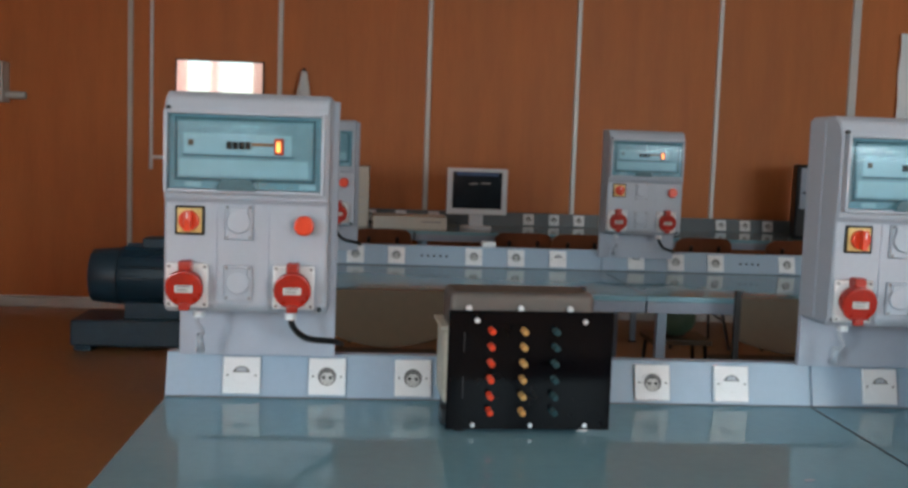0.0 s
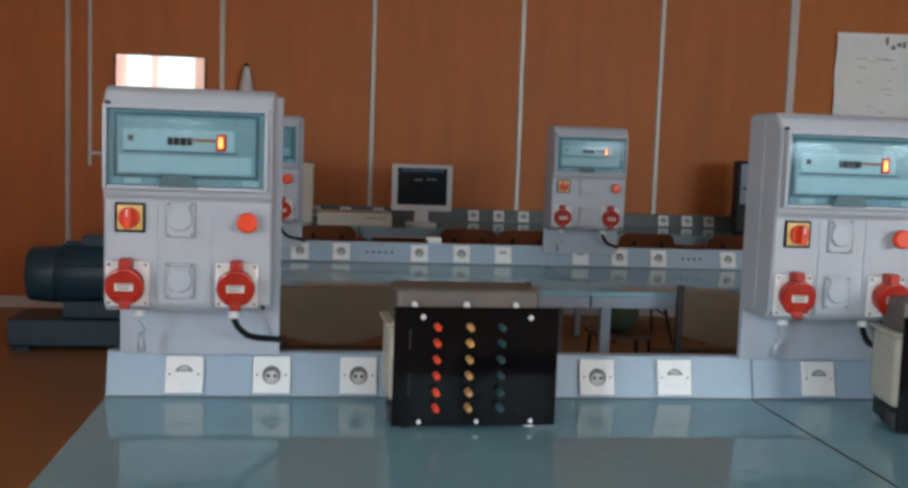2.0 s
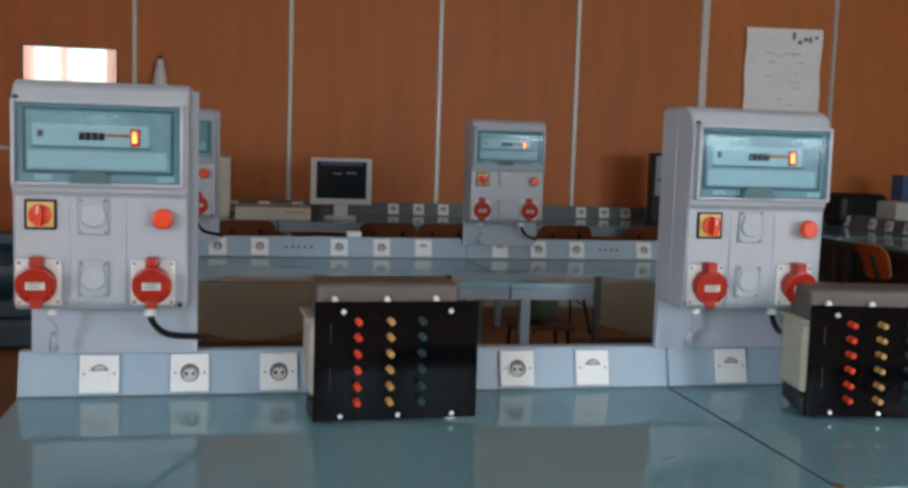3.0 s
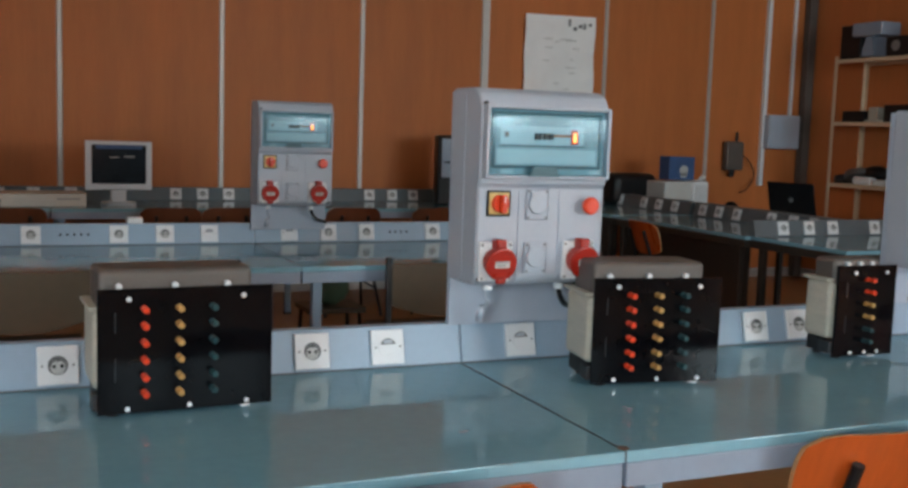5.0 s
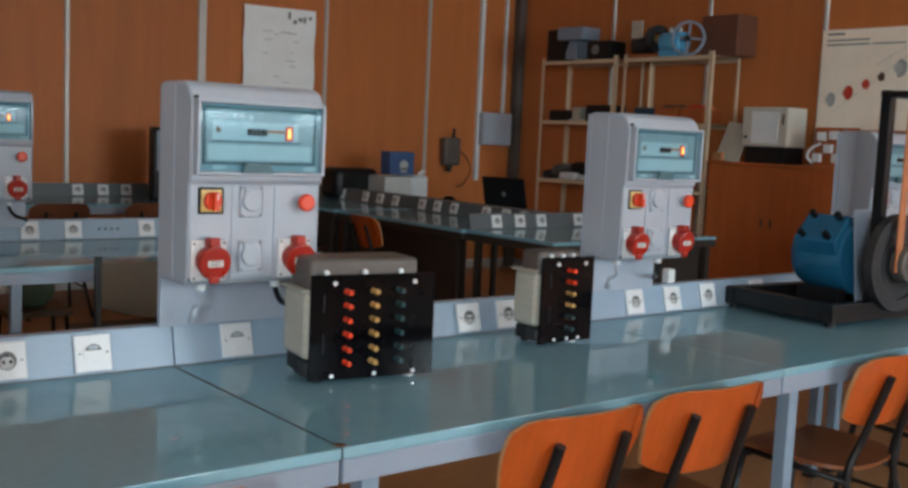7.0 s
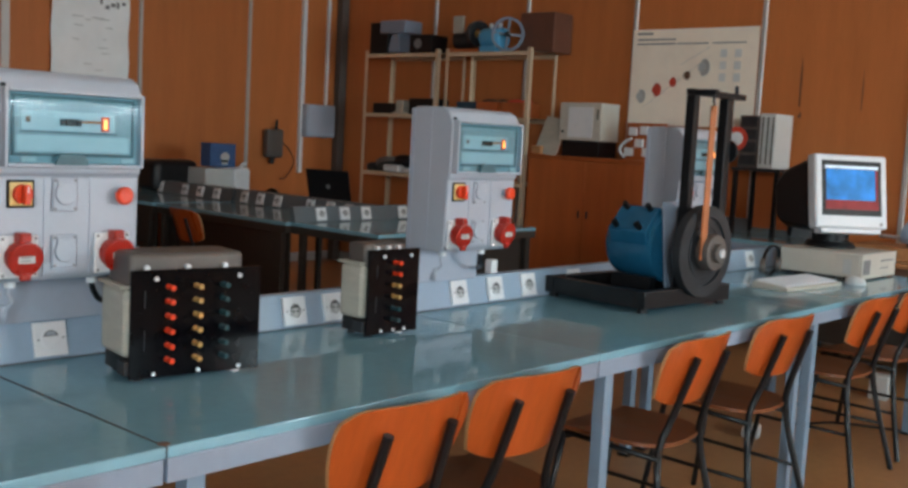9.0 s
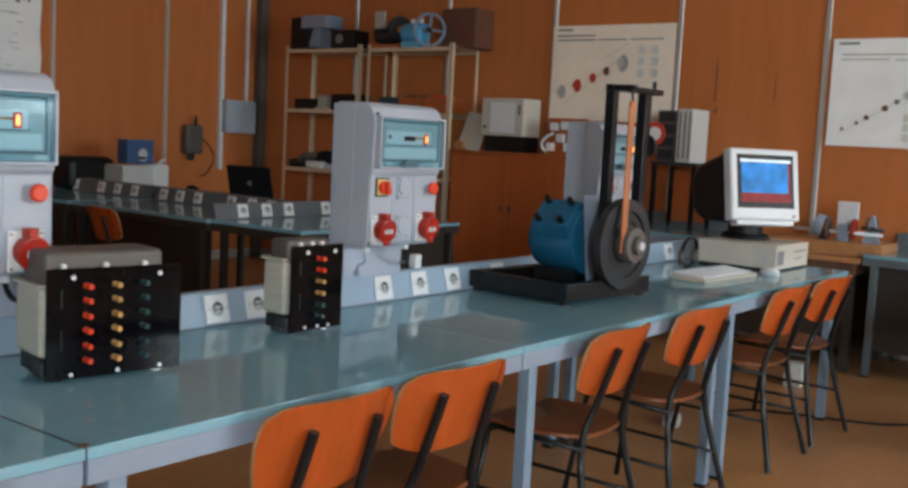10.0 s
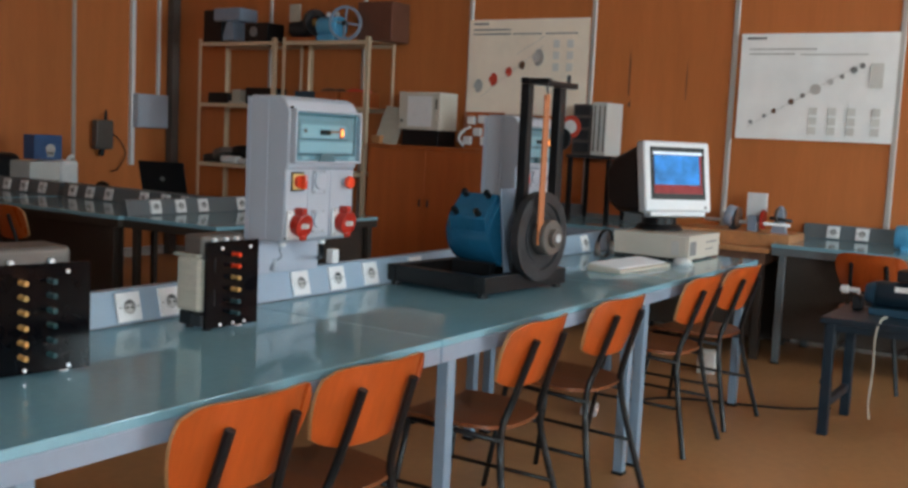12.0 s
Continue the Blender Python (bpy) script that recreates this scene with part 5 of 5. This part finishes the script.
# ---- charts on the right-hand wall ----
def chart(at, w, h, label, paper, kind):
    """A printed chart hung flat, facing -y in its own frame; origin at its lower left corner."""
    t = thing("wall_chart", label, "chart", at, "technical charts")
    b = Build()
    bm = b.bm
    n, m = 10, 6
    g = [[bm.verts.new((w * i / n, -0.003 - 0.010 * abs(math.sin(2.1 * i / n * math.pi + kind)) * (0.3 + (j / m - 0.5) ** 2 * 2), h * j / m)) for i in range(n + 1)] for j in range(m + 1)]
    for j in range(m):
        for i in range(n):
            bm.faces.new((g[j][i], g[j][i + 1], g[j + 1][i + 1], g[j + 1][i]))
    bmesh.ops.recalc_face_normals(bm, faces=list(bm.faces))
    bmesh.ops.solidify(bm, geom=list(bm.faces), thickness=0.002)
    bmesh.ops.recalc_face_normals(bm, faces=list(bm.faces))
    part("sheet", b, paper, t)

    def bar(x0, x1, z0, z1, mat, turn=0):
        part("printed_bar", Build().box(-(x1 - x0) * w / 2, (x1 - x0) * w / 2, -0.0165, -0.0150, -(z1 - z0) * h / 2, (z1 - z0) * h / 2, m=pose((x0 + x1) / 2 * w, 0, (z0 + z1) / 2 * h, 0, turn, 0)), mat, t)
    bar(0.04, 0.17, 0.945, 0.965, M_INK)
    if kind == 1:
        bar(0.04, 0.36, 0.885, 0.90, M_INK)
        bar(0.04, 0.36, 0.840, 0.854, M_INK)
        bar(0.38, 0.62, 0.840, 0.852, M_INK)
        bar(0.65, 0.91, 0.840, 0.852, M_INK)
        for x, z, s, mat in ((0.10, 0.30, 0.05, M_INKPALE), (0.23, 0.37, 0.048, M_INKRED), (0.36, 0.45, 0.035, M_INKRED), (0.47, 0.52, 0.03, M_RUST), (0.60, 0.60, 0.06, M_INKPALE)):
            part("printed_part", Build().ring((x * w, -0.0158, z * h), (0.35, 1, 0), s * w * 0.45, s * w, 0.003, 18), mat, t)
            part("printed_part", Build().cyl((x * w - 0.01, -0.0150, z * h), (x * w - 0.01, -0.0172, z * h), s * w * 0.6, 14), mat, t)
        bar(0.07, 0.70, 0.452, 0.456, M_INKPALE, -36)
        bar(0.40, 0.66, 0.72, 0.724, M_INKPALE, -30)
        for x in (0.72, 0.83):
            for z in (0.46, 0.58, 0.70):
                bar(x, x + 0.05, z, z + 0.08, M_INKFAINT)
    else:
        bar(0.06, 0.50, 0.845, 0.858, M_INKPALE)
        bar(0.06, 0.36, 0.800, 0.812, M_INKPALE)
        bar(0.40, 0.82, 0.795, 0.806, M_INKPALE)
        bar(0.02, 0.82, 0.405, 0.409, M_INKPALE, -31)
        for x, z, s, mat in ((0.10, 0.16, 0.012, M_INK), (0.19, 0.22, 0.012, M_INK), (0.25, 0.27, 0.016, M_RUST), (0.36, 0.36, 0.020, M_RUST), (0.43, 0.42, 0.016, M_INK), (0.51, 0.48, 0.034, M_INKPALE), (0.60, 0.55, 0.02, M_INKPALE), (0.67, 0.60, 0.014, M_INK), (0.74, 0.66, 0.022, M_INK), (0.79, 0.70, 0.018, M_INK)):
            part("printed_part", Build().cyl((x * w, -0.0150, z * h), (x * w, -0.0172, z * h), s * w, 14), mat, t)
        for x in (0.48, 0.60, 0.72, 0.87):
            for z in (0.06, 0.15, 0.24):
                bar(x, x + 0.05, z, z + 0.07, M_INKFAINT)
        bar(0.84, 0.92, 0.50, 0.72, M_INKFAINT)
    return t


chart(pose(WALL_X1 - 0.016, 4.58, 1.515, 0, 0, -90), 1.085, 0.755, "cream technical chart with red exploded parts", M_PAPER, 1)
chart(pose(WALL_X1 - 0.016, 2.318, 1.405, 0, 0, -90), 1.04, 0.725, "white technical chart with a diagonal exploded drawing", M_PAPERW, 2)

# ---- big motor on the floor ----
t = thing("floor_motor", "large dark blue electric motor on a steel base", "motor", pose(-1.545, 6.62, 0))
part("base", Build().box(-0.33, 0.42, -0.20, 0.22, 0.03, 0.195, bevel=0.012), M_MOTORD, t)
for sx in (-0.31, 0.30):
    part("foot", Build().box(sx, sx + 0.10, -0.18, 0.18, 0, 0.03), M_MOTORD, t)
part("body", Build().cyl((-0.06, 0, 0.455), (0.36, 0, 0.455), 0.185, 28, bevel=0.012), M_MOTORD, t)
part("fan_cover", Build().cyl((-0.24, 0, 0.45), (-0.06, 0, 0.45), 0.165, 28, r2=0.18, bevel=0.012), M_MOTORD, t)
for k in range(9):
    a = math.pi * (k / 8)
    part("fin", Build().box(-0.03, 0.34, -0.004, 0.004, 0.18, 0.205, m=Matrix.Translation((0, 0, 0.455)) @ Matrix.Rotation(a - math.pi / 2, 4, "X")), M_MOTORD, t)
part("terminal_box", Build().box(0.08, 0.24, -0.09, 0.09, 0.63, 0.70, bevel=0.01), M_MOTORD, t)
part("pedestal", Build().box(-0.02, 0.32, -0.13, 0.13, 0.196, 0.30, bevel=0.008), M_MOTORD, t)

# ---- brake test machine on the front bench ----
t = thing("brake_machine", "blue motor with a strap-braked flywheel on a black base", "machine", pose(3.39, 2.03, TABLE, 0, 0, -5))
fr = Build().box(-0.27, 0.27, -0.215, -0.175, 0.016, 0.078, bevel=0.003).box(-0.27, 0.27, 0.205, 0.245, 0.016, 0.078, bevel=0.003)
fr.box(-0.27, -0.23, -0.174, 0.204, 0.016, 0.078, bevel=0.003).box(0.23, 0.27, -0.174, 0.204, 0.016, 0.078, bevel=0.003).box(-0.229, 0.229, -0.174, 0.204, 0.018, 0.024)
part("base_frame", fr, M_BLACK, t, "black angle-steel base frame")
for sx in (-0.245, 0.245):
    for sy in (-0.19, 0.22):
        part("foot", Build().cyl((sx, sy, 0), (sx, sy, 0.017), 0.018, 12), M_BLACK, t)
AX, WX = 0.212, 0.055
mo = part("motor", Build().cyl((WX, -0.09, AX), (WX, 0.09, AX), 0.136, 36, bevel=0.006).cyl((WX, 0.09, AX), (WX, 0.135, AX), 0.134, 36, r2=0.118, bevel=0.004).cyl((WX, 0.135, AX), (WX, 0.165, AX), 0.117, 36, r2=0.075, bevel=0.004), M_MOTOR, t, "rounded blue motor housing")
TM = pose(WX, 0, AX, 0, -48, 0)
part("terminal_cover", Build().slab([(-0.095, 0.085), (0.095, 0.085), (0.06, 0.155), (-0.06, 0.155)], -0.075, 0.10, "y", bevel=0.006, m=TM), M_MOTOR, mo)
for a, b in ((-0.045, -0.04), (-0.045, 0.065), (0.045, -0.04), (0.045, 0.065)):
    part("terminal", Build().cyl((a, b, 0.15), (a, b, 0.184), 0.0115, 10, bevel=0.002, m=TM), M_BLACK, mo)
part("cover_slot", Build().box(-0.10, -0.092, -0.06, 0.085, 0.055, 0.085, bevel=0.002, m=TM), M_MOTORD, mo)
for sx in (-0.04, 0.15):
    part("motor_foot", Build().box(sx - 0.02, sx + 0.02, -0.08, 0.10, 0.025, 0.10, bevel=0.003), M_BLACK, t)
part("guard_plate", Build().slab([(0.0, 0.03), (0.06, 0.03), (0.06, 0.385), (-0.055, 0.385)], -0.112, -0.106, "y", bevel=0.001), M_STEEL, t, "grey sheet-metal guard")
part("shaft", Build().cyl((WX, -0.308, AX), (WX, -0.09, AX), 0.016, 12), M_CHROME, t)
part("flywheel", Build().ring((WX, -0.220, AX), (0, 1, 0), 0.126, 0.168, 0.034, 44).cyl((WX, -0.210, AX), (WX, -0.228, AX), 0.127, 44).ring((WX, -0.228, AX), (0, 1, 0), 0.092, 0.100, 0.006, 36), M_IRON, t, "dark iron flywheel")
part("brake_drum", Build().cyl((WX, -0.230, AX), (WX, -0.283, AX), 0.066, 30, bevel=0.006).cyl((WX, -0.283, AX), (WX, -0.303, AX), 0.035, 20, bevel=0.003), M_BROWNGREY, t, "worn steel brake drum")
for px, wide in ((-0.012, 0.034), (0.205, 0.044)):
    part("post", Build().box(px, px + wide, -0.185, -0.147, 0.024, 0.775, bevel=0.003), M_BLACK, t)
part("crossbar", Build().box(-0.018, 0.335, -0.183, -0.149, 0.7755, 0.798, bevel=0.003), M_BLACK, t)
part("end_pin", Build().cyl((0.29, -0.166, 0.798), (0.29, -0.166, 0.828), 0.008, 10), M_IRON, t)
part("strap_arm", Build().box(-0.012, 0.014, -0.268, -0.1835, 0.776, 0.796, bevel=0.003), M_BLACK, t)
part("hook", Build().tube([(0.0, -0.256, 0.777), (0.0, -0.256, 0.752), (0.008, -0.256, 0.738), (0.0, -0.258, 0.722)], 0.005), M_IRON, t)
part("strap", Build().box(-0.017, 0.017, -0.2610, -0.2550, 0.185, 0.728, bevel=0.001).box(-0.014, 0.014, -0.265, -0.251, 0.715, 0.738, bevel=0.003), M_TAPE, t, "brown leather brake strap")
part("gauge", Build().cyl((0.249, -0.166, 0.58), (0.262, -0.166, 0.58), 0.045, 20, bevel=0.003), M_BLACK, t)

# ---- desktop computer on the front bench ----
t = thing("desktop_computer", "beige desktop computer lying under a monitor", "computer", pose(4.935, 1.765, TABLE, 0, 0, -1))
part("case", Build().box(0, 0.445, 0.012, 0.41, 0.012, 0.128, bevel=0.005), M_BEIGE, t)
part("front", Build().box(0.002, 0.443, 0.0, 0.0118, 0.008, 0.13, bevel=0.004), M_BEIGE, t)
for a, b, c, d in ((0.24, 0.40, 0.085, 0.093), (0.24, 0.34, 0.05, 0.056), (0.02, 0.10, 0.03, 0.10)):
    part("drive_slot", Build().box(a, b, -0.002, 0.001, c, d), M_INK, t)
part("side_vent", Build().box(-0.0015, 0.001, 0.05, 0.09, 0.03, 0.10), M_INKPALE, t)
for sx in (0.03, 0.41):
    part("foot", Build().box(sx - 0.015, sx + 0.015, 0.03, 0.38, 0, 0.012), M_BLACK, t)
t = thing("crt_monitor", "tube monitor with a light bezel and lit blue screen", "monitor", pose(5.125, 1.90, TABLE + 0.1285, 0, 0, -34))
part("foot", Build().cyl((0, 0.17, 0), (0, 0.17, 0.03), 0.13, 24, r2=0.11, bevel=0.004).cyl((0, 0.17, 0.03), (0, 0.17, 0.075), 0.09, 24), M_BLACK, t)
M5 = pose(0, 0, 0.075, -10, 0, 0)
part("bezel", Build().box(-0.205, 0.205, -0.01, 0.06, 0.03, 0.40, bevel=0.014, seg=3, m=M5).box(-0.17, 0.17, -0.005, 0.06, 0.008, 0.032, bevel=0.006, m=M5), M_MONITOR, t, "light plastic bezel")
part("housing", Build().slab([(0.06, 0.02), (0.30, 0.06), (0.39, 0.12), (0.39, 0.30), (0.30, 0.36), (0.06, 0.39)], -0.19, 0.19, "x", bevel=0.03, seg=3, m=M5), M_BLACK, t, "black rounded tube housing")
part("screen_rim", Build().box(-0.168, 0.168, -0.0125, -0.009, 0.095, 0.368, m=M5), M_HOLE, t)
part("screen", Build().box(-0.145, 0.132, -0.0145, -0.012, 0.172, 0.325, m=M5), M_SCREENBLUE, t, "lit blue screen window")
part("screen_bar", Build().box(-0.150, 0.150, -0.0145, -0.012, 0.328, 0.343, m=M5), M_SCREENPALE, t)
part("screen_bar", Build().box(-0.150, 0.150, -0.0145, -0.012, 0.125, 0.170, m=M5), M_SCREENRED, t)
part("screen_edge", Build().box(0.135, 0.147, -0.0145, -0.012, 0.17, 0.325, m=M5), M_SCREENRED, t)
part("power_button", Build().cyl((0.165, -0.009, 0.055), (0.165, -0.014, 0.055), 0.008, 12, m=M5), M_INK, t)
t = thing("keyboard", "cream computer keyboard on the laminate bench", "keyboard", pose(4.45, 1.865, TABLE, 0, 0, -5))
part("case", Build().slab([(-0.085, 0), (0.085, 0), (0.085, 0.030), (-0.085, 0.016)], -0.245, 0.245, "x", bevel=0.004), M_CREAM, t)
for r in range(5):
    for k in range(15):
        y = -0.066 + 0.030 * r
        z = 0.0165 + (y + 0.085) / 0.17 * 0.014
        part("key", Build().box(-0.228 + 0.0305 * k, -0.202 + 0.0305 * k, y, y + 0.026, z - 0.004, z + 0.008, bevel=0.0015, seg=1), M_MONITOR, t)
t = thing("computer_mouse", "white computer mouse beside the keyboard", "mouse", pose(4.80, 1.74, TABLE, 0, 0, -20))
part("shell", Build().ball((0, 0, 0.012), 0.035, 0.9, 1.6, 0.75, 14), M_SOCKET, t)
part("cable", Build().tube([(0, 0.05, 0.012), (0.03, 0.12, 0.006), (0.10, 0.2, 0.006), (0.08, 0.3, 0.006)], 0.003), M_BROWNGREY, t)
t = thing("headphones", "black headphones lying by the computer", "headphones", pose(4.72, 2.12, TABLE, 0, 0, 20))
part("band", Build().ring((0, 0, 0.075), (0.5, 1, 0.1), 0.066, 0.074, 0.015, 24), M_BLACK, t)
for s in (-1, 1):
    part("ear_pad", Build().cyl((s * 0.06, -s * 0.03 - 0.012, 0.05), (s * 0.06, -s * 0.03 + 0.015, 0.05), 0.036, 16, bevel=0.005), M_BROWNGREY, t)
part("cable", Build().tube([(0.06, -0.03, 0.03), (0.13, -0.1, 0.006), (0.2, -0.02, 0.006), (0.1, -0.16, 0.006), (0.02, -0.2, 0.006)], 0.004), M_BLACK, t)
whole("white_plug", Build().box(-0.018, 0.018, -0.016, 0.016, 0, 0.05, bevel=0.005), M_SOCKET, "white plug adapter on the bench trunking", "plug", pose(2.86, 2.335, TABLE + 0.0985))

# ---- low blue steel stand with a grinder ----
t = thing("steel_stand", "low dark blue steel stand", "stand", pose(4.97, 1.09, 0))
part("top", Build().box(-0.02, 0.53, -1.15, 0.02, 0.535, 0.565, bevel=0.004), M_STANDBLUE, t)
for lx, ly in ((0.0, 0.0), (0.0, -1.08), (0.465, 0.0), (0.465, -1.08)):
    part("leg", Build().box(lx, lx + 0.045, ly - 0.045, ly, 0, 0.5345, bevel=0.003), M_STANDBLUE, t)
for ly in (-0.038, -1.118):
    part("rail", Build().box(0.047, 0.463, ly, ly + 0.03, 0.13, 0.165), M_STANDBLUE, t)
part("front_rail", Build().box(0.005, 0.03, -1.078, -0.047, 0.50, 0.5345), M_STANDBLUE, t)
t = thing("bench_motor", "blue motor with terminal block and pale plate", "motor", pose(5.33, 0.86, 0.566))
part("body", Build().cyl((-0.05, 0.07, 0.095), (-0.05, -0.30, 0.095), 0.066, 22, bevel=0.01), M_STANDBLUE, t)
part("end_cap", Build().cyl((-0.05, 0.12, 0.095), (-0.05, 0.07, 0.095), 0.045, 20, r2=0.064, bevel=0.004), M_MOTORD, t)
part("foot", Build().box(-0.13, 0.05, -0.25, 0.09, 0, 0.035, bevel=0.004), M_MOTORD, t)
part("terminal_box", Build().box(-0.10, 0.02, -0.20, -0.02, 0.165, 0.22, bevel=0.006), M_BLACK, t)
part("plate", Build().box(-0.127, -0.123, -0.14, -0.02, 0.12, 0.145), M_SOCKET, t)
part("shaft", Build().cyl((-0.05, 0.15, 0.10), (-0.05, 0.24, 0.10), 0.013, 12), M_CHROME, t)
part("coupling", Build().cyl((-0.05, 0.20, 0.10), (-0.05, 0.235, 0.10), 0.021, 14, bevel=0.004), M_SOCKET, t)
t = thing("bearing_block", "small iron bearing block", "bearing", pose(5.38, 1.03, 0.566))
part("block", Build().box(-0.04, 0.04, -0.025, 0.025, 0, 0.07, bevel=0.008), M_IRON, t)
part("nut", Build().cyl((-0.02, 0, 0.07), (-0.02, 0, 0.095), 0.010, 6), M_CHROME, t)
whole("hanging_cable", Build().tube([(0, 0, 0.59), (-0.05, 0.02, 0.575), (-0.085, 0.03, 0.50), (-0.075, 0.03, 0.33), (-0.085, 0.035, 0.2), (-0.06, 0.03, 0.12)], 0.0045), M_CREAM, "pale yellow cable hanging from the steel stand", "cable", pose(5.02, 0.83, 0))

# ---- small things on the floor ----
whole("floor_cable", Build().tube([(4.95, 1.98, 0.006), (5.1, 1.90, 0.006), (5.2, 1.72, 0.006), (5.27, 1.5, 0.006), (5.36, 1.3, 0.006), (5.52, 1.15, 0.006)], 0.006), M_BLACK, "black cable lying on the floor", "cable")
whole("white_adapter", Build().box(-0.06, 0.06, -0.04, 0.04, 0, 0.05, bevel=0.01), M_SOCKET, "white power adapter on the floor", "adapter", pose(4.55, 2.07, 0, 0, 0, 20))
whole("white_carton", Build().box(-0.06, 0.06, -0.05, 0.05, 0, 0.13, bevel=0.004), M_GREYCASE, "white carton under the bench", "box", pose(5.9, 1.95, 0, 0, 0, 12))
